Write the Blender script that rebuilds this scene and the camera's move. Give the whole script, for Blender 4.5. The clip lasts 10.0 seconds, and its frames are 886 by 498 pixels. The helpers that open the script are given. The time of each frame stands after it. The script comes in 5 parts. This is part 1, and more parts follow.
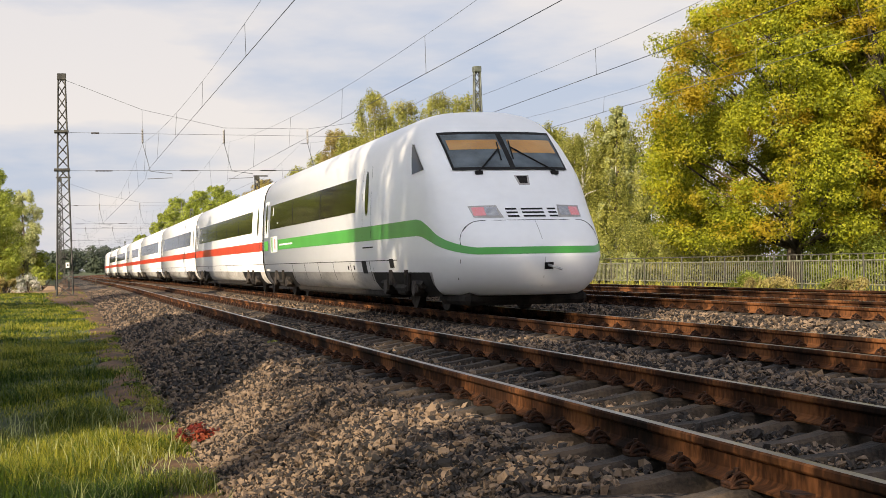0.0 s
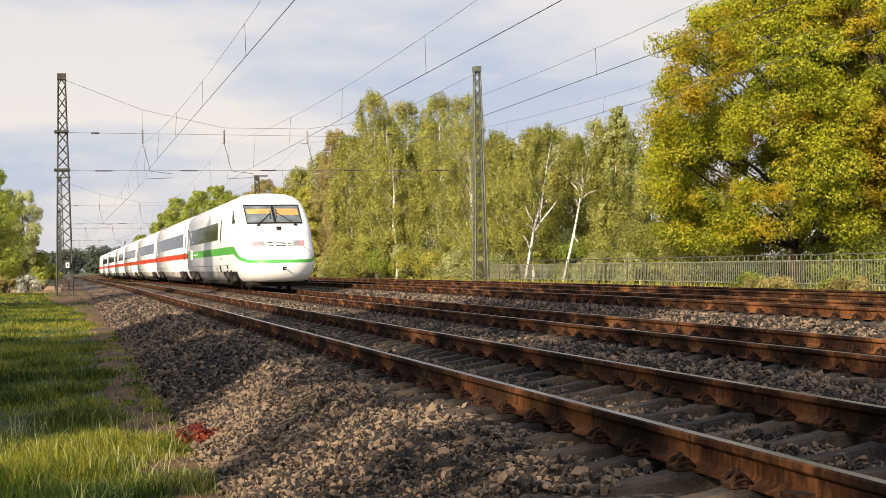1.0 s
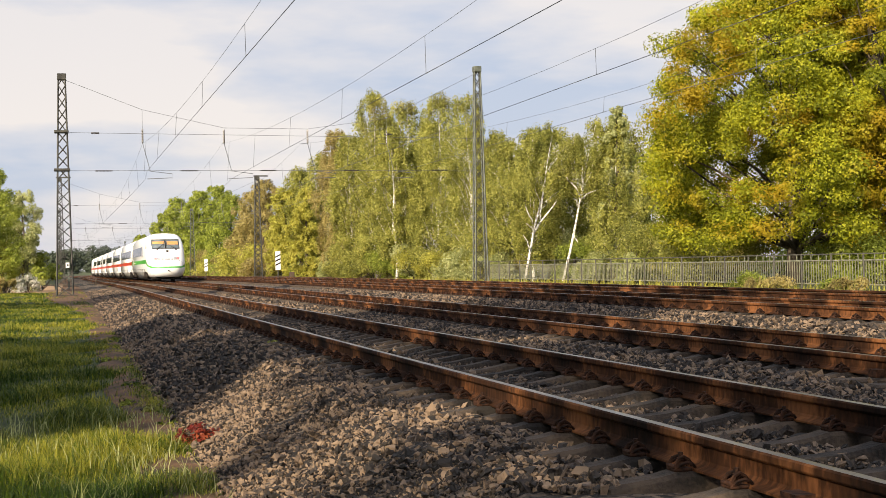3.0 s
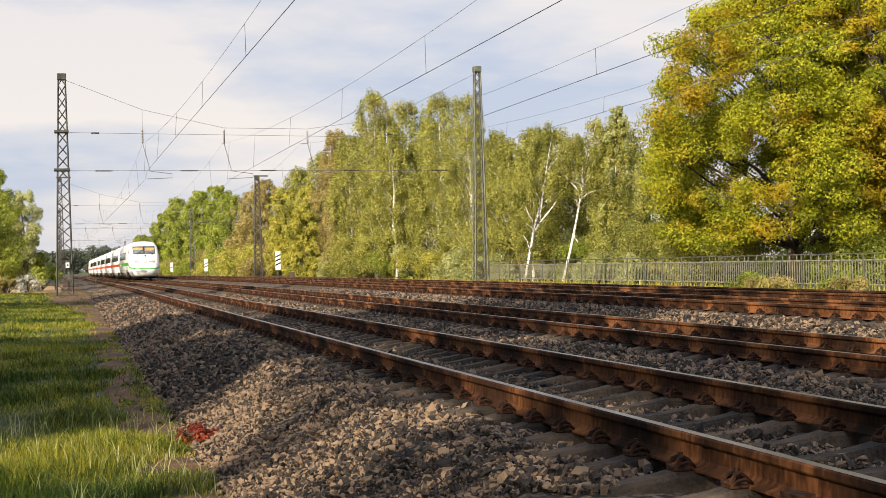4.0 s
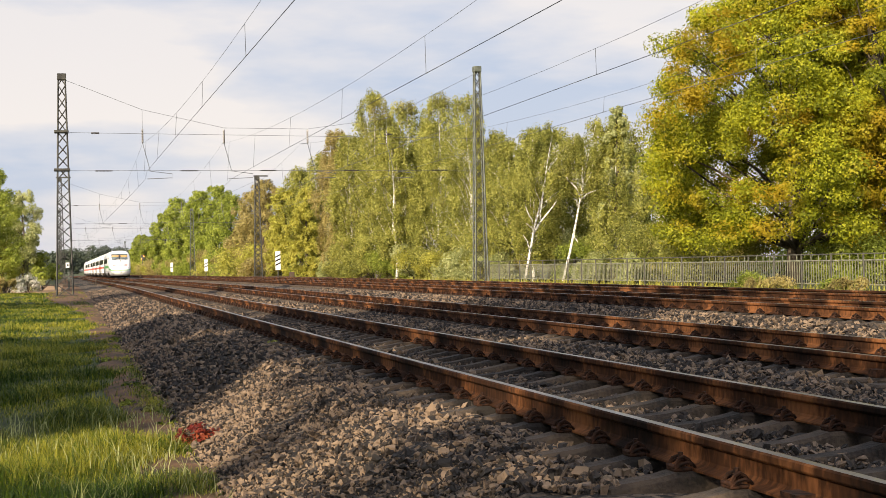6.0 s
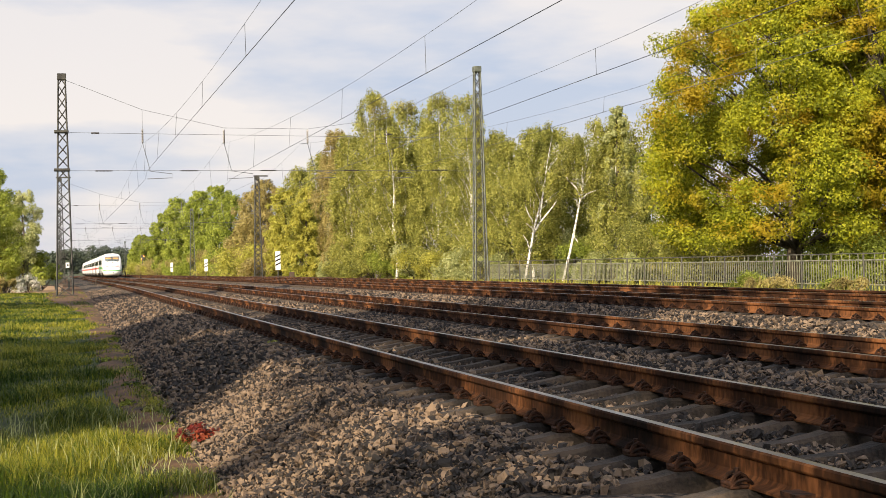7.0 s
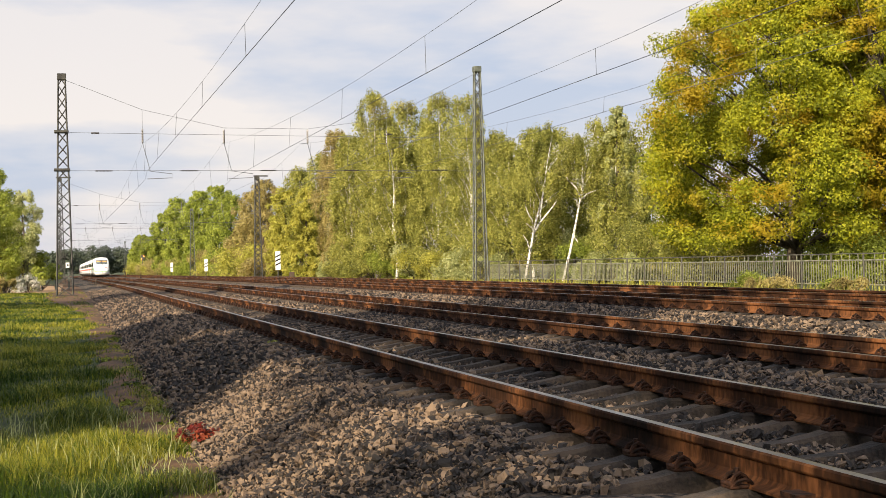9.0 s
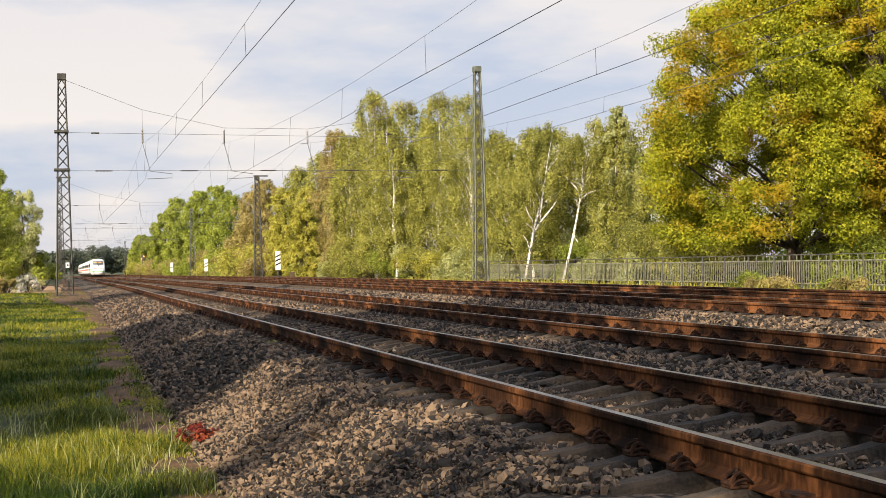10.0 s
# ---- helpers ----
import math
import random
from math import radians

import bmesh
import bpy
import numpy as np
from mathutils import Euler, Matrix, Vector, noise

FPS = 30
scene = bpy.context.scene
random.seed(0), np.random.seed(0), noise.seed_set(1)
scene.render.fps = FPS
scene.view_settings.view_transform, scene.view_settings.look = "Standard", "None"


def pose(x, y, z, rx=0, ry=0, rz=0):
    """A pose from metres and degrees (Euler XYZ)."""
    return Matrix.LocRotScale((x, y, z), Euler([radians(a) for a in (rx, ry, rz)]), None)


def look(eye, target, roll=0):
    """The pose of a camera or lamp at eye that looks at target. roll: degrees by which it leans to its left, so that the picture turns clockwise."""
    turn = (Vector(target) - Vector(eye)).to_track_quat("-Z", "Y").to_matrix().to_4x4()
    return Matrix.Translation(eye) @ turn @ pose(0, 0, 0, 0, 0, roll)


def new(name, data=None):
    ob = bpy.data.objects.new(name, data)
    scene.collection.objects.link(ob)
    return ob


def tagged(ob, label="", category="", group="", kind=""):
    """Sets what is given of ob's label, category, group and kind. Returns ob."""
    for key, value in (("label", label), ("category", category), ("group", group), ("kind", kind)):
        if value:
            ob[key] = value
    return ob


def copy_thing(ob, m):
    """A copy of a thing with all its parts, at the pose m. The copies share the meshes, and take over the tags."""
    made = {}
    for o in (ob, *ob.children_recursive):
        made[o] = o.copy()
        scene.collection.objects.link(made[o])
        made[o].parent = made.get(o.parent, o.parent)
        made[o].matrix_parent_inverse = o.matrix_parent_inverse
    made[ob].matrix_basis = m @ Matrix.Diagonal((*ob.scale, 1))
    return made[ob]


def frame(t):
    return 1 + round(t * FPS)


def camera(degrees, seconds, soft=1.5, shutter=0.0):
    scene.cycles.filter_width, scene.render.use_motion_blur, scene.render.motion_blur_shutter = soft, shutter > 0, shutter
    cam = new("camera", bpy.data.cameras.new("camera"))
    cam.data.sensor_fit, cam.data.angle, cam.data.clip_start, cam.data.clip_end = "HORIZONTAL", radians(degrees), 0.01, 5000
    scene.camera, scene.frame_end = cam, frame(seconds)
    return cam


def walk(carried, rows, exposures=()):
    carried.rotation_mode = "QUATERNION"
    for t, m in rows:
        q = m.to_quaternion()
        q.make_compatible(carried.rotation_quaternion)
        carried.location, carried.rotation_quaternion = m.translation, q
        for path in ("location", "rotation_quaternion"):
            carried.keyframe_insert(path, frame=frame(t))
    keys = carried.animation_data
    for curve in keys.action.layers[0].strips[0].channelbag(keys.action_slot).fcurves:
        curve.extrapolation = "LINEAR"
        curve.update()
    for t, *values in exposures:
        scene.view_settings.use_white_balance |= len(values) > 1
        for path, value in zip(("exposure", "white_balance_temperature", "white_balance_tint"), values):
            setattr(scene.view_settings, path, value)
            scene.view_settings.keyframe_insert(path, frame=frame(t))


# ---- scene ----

# ---- camera ----
cam = camera(34.156, 10.0, soft=0.6)
EYE = (0.0, 0.0, 0.878)
YAW, PITCH = 0.25512, 0.01007
AIM = (math.sin(YAW) * math.cos(PITCH), math.cos(YAW) * math.cos(PITCH), EYE[2] + math.sin(PITCH))
walk(cam, [(0.0, look(EYE, AIM, -1.091)), (10.0, look(EYE, AIM, -1.091))], exposures=[(0.0, 0.72, 6700, 12), (2.5, 0.76, 6700, 12), (5.5, 0.80, 6700, 12), (10.0, 0.80, 6700, 12)])

# ---- light ----
SUN_DIR = Vector((-0.62, -0.66, 0.42)).normalized()
sun_data = bpy.data.lights.new("sun", "SUN")
sun_data.energy, sun_data.angle, sun_data.color = 5.0, radians(0.5), (1.0, 0.86, 0.64)
sun = new("sun", sun_data)
sun.matrix_basis = look((0, 0, 60), Vector((0, 0, 60)) - SUN_DIR)

world = bpy.data.worlds.new("sky")
scene.world = world
world.use_nodes = True
wn, wl = world.node_tree.nodes, world.node_tree.links
wn.clear()
w_out = wn.new("ShaderNodeOutputWorld")
w_bg = wn.new("ShaderNodeBackground")
w_sky = wn.new("ShaderNodeTexSky")
w_sky.sky_type, w_sky.sun_disc = "NISHITA", False
w_sky.sun_elevation = math.asin(SUN_DIR.z)
w_sky.sun_rotation = math.atan2(SUN_DIR.x, SUN_DIR.y)
w_sky.dust_density = 2.0
w_tc = wn.new("ShaderNodeTexCoord")
w_map = wn.new("ShaderNodeMapping")
w_map.inputs["Scale"].default_value = (2.4, 2.4, 9.0)
w_noise = wn.new("ShaderNodeTexNoise")
w_noise.inputs["Scale"].default_value = 1.35
w_noise.inputs["Detail"].default_value = 6.0
w_noise.inputs["Roughness"].default_value = 0.52
w_ramp = wn.new("ShaderNodeValToRGB")
w_ramp.color_ramp.elements[0].position, w_ramp.color_ramp.elements[0].color = 0.42, (6.2, 7.1, 8.8, 1)
w_ramp.color_ramp.elements[1].position, w_ramp.color_ramp.elements[1].color = 0.57, (10.3, 9.8, 9.5, 1)
w_mix = wn.new("ShaderNodeMix")
w_mix.data_type = "RGBA"
w_mix.inputs[0].default_value = 0.86
wl.new(w_tc.outputs["Generated"], w_map.inputs["Vector"])
wl.new(w_map.outputs["Vector"], w_noise.inputs["Vector"])
wl.new(w_noise.outputs["Fac"], w_ramp.inputs["Fac"])
wl.new(w_sky.outputs["Color"], w_mix.inputs[6])
wl.new(w_ramp.outputs["Color"], w_mix.inputs[7])
w_sep = wn.new("ShaderNodeSeparateXYZ")
w_fall = wn.new("ShaderNodeValToRGB")
w_fall.color_ramp.elements[0].position, w_fall.color_ramp.elements[0].color = 0.05, (1.0, 0.985, 0.97, 1)
w_fall.color_ramp.elements[1].position, w_fall.color_ramp.elements[1].color = 0.62, (0.66, 0.69, 0.74, 1)
w_step = w_fall.color_ramp.elements.new(0.20)
w_step.color = (0.90, 0.92, 0.95, 1)
w_mul = wn.new("ShaderNodeMix")
w_mul.data_type, w_mul.blend_type = "RGBA", "MULTIPLY"
w_mul.inputs[0].default_value = 1.0
wl.new(w_tc.outputs["Generated"], w_sep.inputs["Vector"])
wl.new(w_sep.outputs["Z"], w_fall.inputs["Fac"])
wl.new(w_mix.outputs[2], w_mul.inputs[6])
wl.new(w_fall.outputs["Color"], w_mul.inputs[7])
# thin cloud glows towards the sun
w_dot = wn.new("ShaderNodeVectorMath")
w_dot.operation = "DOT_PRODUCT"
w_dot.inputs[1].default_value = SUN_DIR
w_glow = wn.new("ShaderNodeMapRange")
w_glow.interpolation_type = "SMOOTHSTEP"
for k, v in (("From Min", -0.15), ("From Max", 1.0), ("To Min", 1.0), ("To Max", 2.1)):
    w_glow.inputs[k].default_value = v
w_scale = wn.new("ShaderNodeVectorMath")
w_scale.operation = "SCALE"
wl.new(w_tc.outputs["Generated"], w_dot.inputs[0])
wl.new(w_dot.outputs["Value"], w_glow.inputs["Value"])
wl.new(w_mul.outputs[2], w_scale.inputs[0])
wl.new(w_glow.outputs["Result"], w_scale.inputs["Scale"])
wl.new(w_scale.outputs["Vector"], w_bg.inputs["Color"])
w_bg.inputs["Strength"].default_value = 0.057
wl.new(w_bg.outputs["Background"], w_out.inputs["Surface"])


# ---- materials ----
def mat(name, a, b, scale=6.0, rough=0.7, metal=0.0, bump=0.0, fine=40.0, island=0.0, c=None, coat=0.0, spec=0.5, stretch=None, obj_random=0.0):
    """Principled surface: two colours blended by coarse noise, broken up by fine noise, with fine relief."""
    m = bpy.data.materials.new(name)
    m.use_nodes = True
    n, l = m.node_tree.nodes, m.node_tree.links
    p = n["Principled BSDF"]
    tc = n.new("ShaderNodeTexCoord")
    vec = tc.outputs["Object"]
    if stretch:
        mp = n.new("ShaderNodeMapping")
        mp.inputs["Scale"].default_value = stretch
        l.new(vec, mp.inputs["Vector"])
        vec = mp.outputs["Vector"]
    n1, n2 = n.new("ShaderNodeTexNoise"), n.new("ShaderNodeTexNoise")
    n1.inputs["Scale"].default_value, n2.inputs["Scale"].default_value = scale, fine
    n1.inputs["Detail"].default_value, n2.inputs["Detail"].default_value = 5.0, 3.0
    l.new(vec, n1.inputs["Vector"]), l.new(vec, n2.inputs["Vector"])
    ramp = n.new("ShaderNodeValToRGB")
    e = ramp.color_ramp.elements
    e[0].position, e[1].position = 0.34, 0.66
    e[0].color, e[1].color = (*a, 1), (*b, 1)
    if c:
        e2 = e.new(0.5)
        e2.color = (*c, 1)
    fac = n1.outputs["Fac"]
    add = n.new("ShaderNodeMath")
    add.operation = "MULTIPLY_ADD"
    l.new(n2.outputs["Fac"], add.inputs[0])
    add.inputs[1].default_value = 0.35
    sub = n.new("ShaderNodeMath")
    sub.operation = "SUBTRACT"
    l.new(fac, sub.inputs[0])
    sub.inputs[1].default_value = 0.175
    l.new(sub.outputs[0], add.inputs[2])
    fac = add.outputs[0]
    if island or obj_random:
        rnd = n.new("ShaderNodeObjectInfo").outputs["Random"] if obj_random else n.new("ShaderNodeNewGeometry").outputs["Random Per Island"]
        k = n.new("ShaderNodeMath")
        k.operation = "MULTIPLY_ADD"
        l.new(rnd, k.inputs[0])
        k.inputs[1].default_value = island or obj_random
        s2 = n.new("ShaderNodeMath")
        s2.operation = "SUBTRACT"
        l.new(fac, s2.inputs[0])
        s2.inputs[1].default_value = (island or obj_random) / 2
        l.new(s2.outputs[0], k.inputs[2])
        fac = k.outputs[0]
    l.new(fac, ramp.inputs["Fac"])
    l.new(ramp.outputs["Color"], p.inputs["Base Color"])
    p.inputs["Roughness"].default_value = rough
    p.inputs["Metallic"].default_value = metal
    p.inputs["Coat Weight"].default_value = coat
    p.inputs["Specular IOR Level"].default_value = spec
    if bump:
        bn = n.new("ShaderNodeBump")
        bn.inputs["Strength"].default_value = bump
        bn.inputs["Distance"].default_value = 0.02
        l.new(n2.outputs["Fac"], bn.inputs["Height"])
        l.new(bn.outputs["Normal"], p.inputs["Normal"])
    return m


def tone(c, k=0.95):
    return tuple(x * k for x in c)


def leaf_mat(name, a, b, c, through_light=0.45):
    """Leaves: colour varies from leaf to leaf and over the crown, and light shines through."""
    m = mat(name, tone(a), tone(b), scale=0.55, rough=0.55, fine=3.0, island=0.34, c=tone(c), spec=0.25)
    n, l = m.node_tree.nodes, m.node_tree.links
    p, out = n["Principled BSDF"], n["Material Output"]
    tr = n.new("ShaderNodeBsdfTranslucent")
    mx = n.new("ShaderNodeMixShader")
    mx.inputs[0].default_value = through_light
    ramp = [x for x in n if x.type == "VALTORGB"][0]
    l.new(ramp.outputs["Color"], tr.inputs["Color"])
    l.new(p.outputs["BSDF"], mx.inputs[1]), l.new(tr.outputs["BSDF"], mx.inputs[2])
    l.new(mx.outputs["Shader"], out.inputs["Surface"])
    return m


def two_tone(m, a, b, scale, lo, hi):
    """Some boughs of a crown carry leaves of a second colour, from a to b."""
    n, l = m.node_tree.nodes, m.node_tree.links
    ramp = [x for x in n if x.type == "VALTORGB"][0]
    tc = [x for x in n if x.type == "TEX_COORD"][0]
    other = n.new("ShaderNodeMix")
    other.data_type = "RGBA"
    l.new(ramp.inputs["Fac"].links[0].from_socket, other.inputs[0])
    other.inputs[6].default_value, other.inputs[7].default_value = (*a, 1), (*b, 1)
    no = n.new("ShaderNodeTexNoise")
    no.inputs["Scale"].default_value, no.inputs["Detail"].default_value = scale, 2.5
    l.new(tc.outputs["Object"], no.inputs["Vector"])
    mr = n.new("ShaderNodeMapRange")
    mr.inputs["From Min"].default_value, mr.inputs["From Max"].default_value = lo, hi
    l.new(no.outputs["Fac"], mr.inputs["Value"])
    mx = n.new("ShaderNodeMix")
    mx.data_type = "RGBA"
    l.new(mr.outputs["Result"], mx.inputs[0])
    targets = [x.to_socket for x in ramp.outputs["Color"].links]
    l.new(ramp.outputs["Color"], mx.inputs[6]), l.new(other.outputs[2], mx.inputs[7])
    for t in targets:
        l.new(mx.outputs[2], t)


def glow(name, colour, strength):
    m = bpy.data.materials.new(name)
    m.use_nodes = True
    p = m.node_tree.nodes["Principled BSDF"]
    p.inputs["Base Color"].default_value = (*colour, 1)
    p.inputs["Emission Color"].default_value = (*colour, 1)
    p.inputs["Emission Strength"].default_value = strength
    return m


def glass_mat(name, tint, alpha):
    m = bpy.data.materials.new(name)
    m.use_nodes = True
    p = m.node_tree.nodes["Principled BSDF"]
    p.inputs["Base Color"].default_value = (*tint, 1)
    p.inputs["Roughness"].default_value = 0.04
    p.inputs["Alpha"].default_value = alpha
    p.inputs["Specular IOR Level"].default_value = 0.8
    return m


M_GRASS_SOIL = mat("turf", (0.016, 0.026, 0.006), (0.07, 0.075, 0.018), scale=1.2, rough=0.95, bump=0.5, fine=30, c=(0.034, 0.05, 0.010))
M_SOIL = mat("sandy_soil", (0.034, 0.017, 0.006), (0.150, 0.070, 0.025), scale=2.5, rough=0.95, bump=0.6, fine=30)
M_BED = mat("ballast_bed", (0.010, 0.0075, 0.006), (0.165, 0.12, 0.084), scale=2.2, rough=0.95, fine=24, c=(0.050, 0.036, 0.026))


def stone_cells(m, scale):
    """Breaks a surface up into pebble-sized cells, each of its own tone, with relief between them."""
    n, l = m.node_tree.nodes, m.node_tree.links
    vo = n.new("ShaderNodeTexVoronoi")
    vo.inputs["Scale"].default_value = scale
    tc = [x for x in n if x.type == "TEX_COORD"][0]
    l.new(tc.outputs["Object"], vo.inputs["Vector"])
    ramp = [x for x in n if x.type == "VALTORGB"][0]
    old = ramp.inputs["Fac"].links[0].from_socket
    sep = n.new("ShaderNodeSeparateColor")
    l.new(vo.outputs["Color"], sep.inputs["Color"])
    k = n.new("ShaderNodeMath")
    k.operation = "MULTIPLY_ADD"
    l.new(sep.outputs["Red"], k.inputs[0])
    k.inputs[1].default_value = 0.6
    s2 = n.new("ShaderNodeMath")
    s2.operation = "SUBTRACT"
    l.new(old, s2.inputs[0])
    s2.inputs[1].default_value = 0.32
    l.new(s2.outputs[0], k.inputs[2])
    l.new(k.outputs[0], ramp.inputs["Fac"])
    bn = n.new("ShaderNodeBump")
    bn.invert = True
    bn.inputs["Strength"].default_value = 1.0
    bn.inputs["Distance"].default_value = 0.04
    l.new(vo.outputs["Distance"], bn.inputs["Height"])
    l.new(bn.outputs["Normal"], n["Principled BSDF"].inputs["Normal"])


stone_cells(M_BED, 23.0)
M_STONE = mat("ballast_stone", (0.012, 0.0085, 0.0062), (0.190, 0.131, 0.085), scale=0.8, rough=0.75, bump=0.3, fine=60, island=0.68, c=(0.052, 0.0355, 0.0245))
# rust in upright bands, whose contrast also paints dappled sun on the webs
M_RUST = mat("rusty_dappled_rail_steel", (0.009, 0.0045, 0.0028), (0.215, 0.087, 0.033), scale=1.6, rough=0.85, bump=0.2, fine=30, c=(0.048, 0.0200, 0.0090), spec=0.1, stretch=(0.3, 0.7, 0.3))
M_HEAD = mat("polished_rail_head", (0.13, 0.105, 0.08), (0.36, 0.32, 0.27), scale=1.0, rough=0.33, metal=1.0, fine=60)
M_SLEEPER = mat("weathered_concrete", (0.009, 0.0062, 0.0043), (0.076, 0.053, 0.035), scale=5.0, rough=0.92, bump=0.5, fine=45, obj_random=0.3)
M_CLIP = mat("rusty_clip_steel", (0.010, 0.0055, 0.004), (0.060, 0.027, 0.015), scale=20, rough=0.8, metal=0.1, bump=0.2, spec=0.15)
M_MAST = mat("weathered_mast_steel", (0.020, 0.020, 0.018), (0.075, 0.073, 0.062), scale=3.0, rough=0.75, metal=0.1, bump=0.1)
M_MAST_LIGHT = mat("grey_green_mast_steel", (0.06, 0.07, 0.055), (0.15, 0.165, 0.135), scale=3.0, rough=0.65, metal=0.1, bump=0.1)
M_WIRE = mat("oxidised_copper_wire", (0.08, 0.09, 0.095), (0.16, 0.17, 0.175), scale=1.0, rough=0.6, metal=0.4)
M_INSUL = mat("brown_insulator", (0.02, 0.019, 0.018), (0.05, 0.042, 0.038), scale=8, rough=0.35)
M_WHITE = mat("white_train_paint", (0.79, 0.79, 0.78), (0.85, 0.85, 0.84), scale=0.5, rough=0.42, coat=0.08, fine=6, stretch=(1, 0.4, 1.5))
M_RED = mat("red_stripe_paint", (0.52, 0.035, 0.012), (0.62, 0.055, 0.02), scale=0.7, rough=0.38, coat=0.08)
M_GREEN = mat("green_stripe_paint", (0.045, 0.30, 0.035), (0.07, 0.37, 0.055), scale=0.7, rough=0.38, coat=0.08)
M_SKIRT = mat("dusty_grey_skirt", (0.28, 0.265, 0.24), (0.48, 0.46, 0.43), scale=1.2, rough=0.6, fine=9, stretch=(1, 0.5, 2))
M_BAND = mat("tinted_window_glass", (0.008, 0.008, 0.006), (0.018, 0.016, 0.011), scale=0.4, rough=0.06, spec=0.05)
# black for rubber and joints, also painted where openings lie in shade
M_BLACK = mat("black_rubber_and_recess_shade", (0.006, 0.006, 0.006), (0.016, 0.015, 0.014), scale=5, rough=0.7, spec=0.2)
# near-black tone stands in for the shade beneath the train
M_UNDER = mat("shade_black_underframe", (0.006, 0.005, 0.0045), (0.028, 0.023, 0.019), scale=4, rough=0.85, bump=0.2, spec=0.2)
# dusty steel, darkened towards black for the shade under the cars
M_WHEEL = mat("dusty_shaded_wheel_steel", (0.012, 0.009, 0.007), (0.055, 0.042, 0.032), scale=6, rough=0.75, metal=0.2)
M_BLIND = mat("orange_sun_blind", (0.72, 0.36, 0.10), (0.85, 0.48, 0.17), scale=2, rough=0.8)
# blue-grey cab backing; the sky's reflection in the glass is in its colour
M_CAB = mat("sky_toned_cab_interior", (0.06, 0.08, 0.09), (0.22, 0.27, 0.30), scale=1.2, rough=0.8, fine=3)
M_PANE = glass_mat("windscreen_glass", (0.02, 0.025, 0.03), 0.28)
M_LENS = glass_mat("lamp_glass", (0.6, 0.6, 0.62), 0.18)
M_TAIL = glow("red_tail_lamp", (0.52, 0.15, 0.16), 0.28)
M_SILVER = mat("silver_reflector", (0.35, 0.35, 0.36), (0.6, 0.6, 0.6), scale=9, rough=0.3, metal=0.8)
M_BOARD = mat("white_sign_enamel", (0.72, 0.72, 0.70), (0.82, 0.82, 0.80), scale=2.0, rough=0.45)
M_FENCE = mat("pale_galvanised_fence", (0.11, 0.115, 0.075), (0.25, 0.25, 0.17), scale=4.0, rough=0.6, metal=0.05)
M_FENCE_DARK = mat("dark_fence_steel", (0.04, 0.04, 0.032), (0.10, 0.095, 0.075), scale=4.0, rough=0.7)
M_BARK = mat("oak_bark", (0.03, 0.024, 0.018), (0.11, 0.085, 0.06), scale=3.0, rough=0.95, bump=0.6, fine=25, stretch=(1, 1, 0.3))
M_BIRCH = mat("birch_bark", (0.10, 0.09, 0.08), (0.78, 0.75, 0.69), scale=2.0, rough=0.8, bump=0.2, fine=9, stretch=(1, 1, 3.0), c=(0.68, 0.65, 0.59))
L_BIRCH = leaf_mat("birch_leaves", (0.165, 0.177, 0.036), (0.52, 0.505, 0.13), (0.335, 0.335, 0.072), 0.50)
two_tone(L_BIRCH, (0.20, 0.155, 0.055), (0.46, 0.37, 0.14), 0.16, 0.54, 0.66)
L_YELLOW = leaf_mat("yellow_spring_leaves", (0.27, 0.265, 0.04), (0.62, 0.58, 0.12), (0.44, 0.42, 0.075), 0.5)
L_BROWN = leaf_mat("bronze_spring_leaves", (0.25, 0.20, 0.07), (0.55, 0.46, 0.18), (0.39, 0.325, 0.115), 0.55)
L_OAK = leaf_mat("oak_spring_leaves", (0.158, 0.185, 0.011), (0.50, 0.495, 0.031), (0.32, 0.338, 0.020), 0.50)
two_tone(L_OAK, (0.20, 0.145, 0.008), (0.54, 0.40, 0.024), 0.30, 0.52, 0.63)
L_GREEN = leaf_mat("fresh_green_leaves", (0.17, 0.21, 0.03), (0.48, 0.53, 0.10), (0.31, 0.36, 0.056), 0.55)
L_PALE = leaf_mat("pale_shrub_leaves", (0.24, 0.27, 0.09), (0.58, 0.59, 0.27), (0.40, 0.42, 0.17), 0.5)
L_BLOSSOM = leaf_mat("white_blossom", (0.20, 0.22, 0.15), (0.62, 0.61, 0.55), (0.40, 0.40, 0.33), 0.3)
# distance haze is mixed into this flat grey-green leaf colour
L_FAR = leaf_mat("haze_greyed_wood_leaves", (0.05, 0.066, 0.042), (0.085, 0.105, 0.068), (0.066, 0.084, 0.055), 0.25)
# path sand paler than the other soil, with sunlight put into the colour
M_SAND = mat("sunlit_path_sand", (0.24, 0.14, 0.07), (0.46, 0.30, 0.165), scale=1.2, rough=0.95, bump=0.4, fine=20)
L_BLADE = leaf_mat("grass_blades", (0.020, 0.048, 0.003), (0.39, 0.36, 0.042), (0.088, 0.130, 0.007), 0.38)
L_REDWEED = leaf_mat("red_weed_leaves", (0.10, 0.010, 0.007), (0.26, 0.055, 0.018), (0.18, 0.022, 0.010), 0.3)


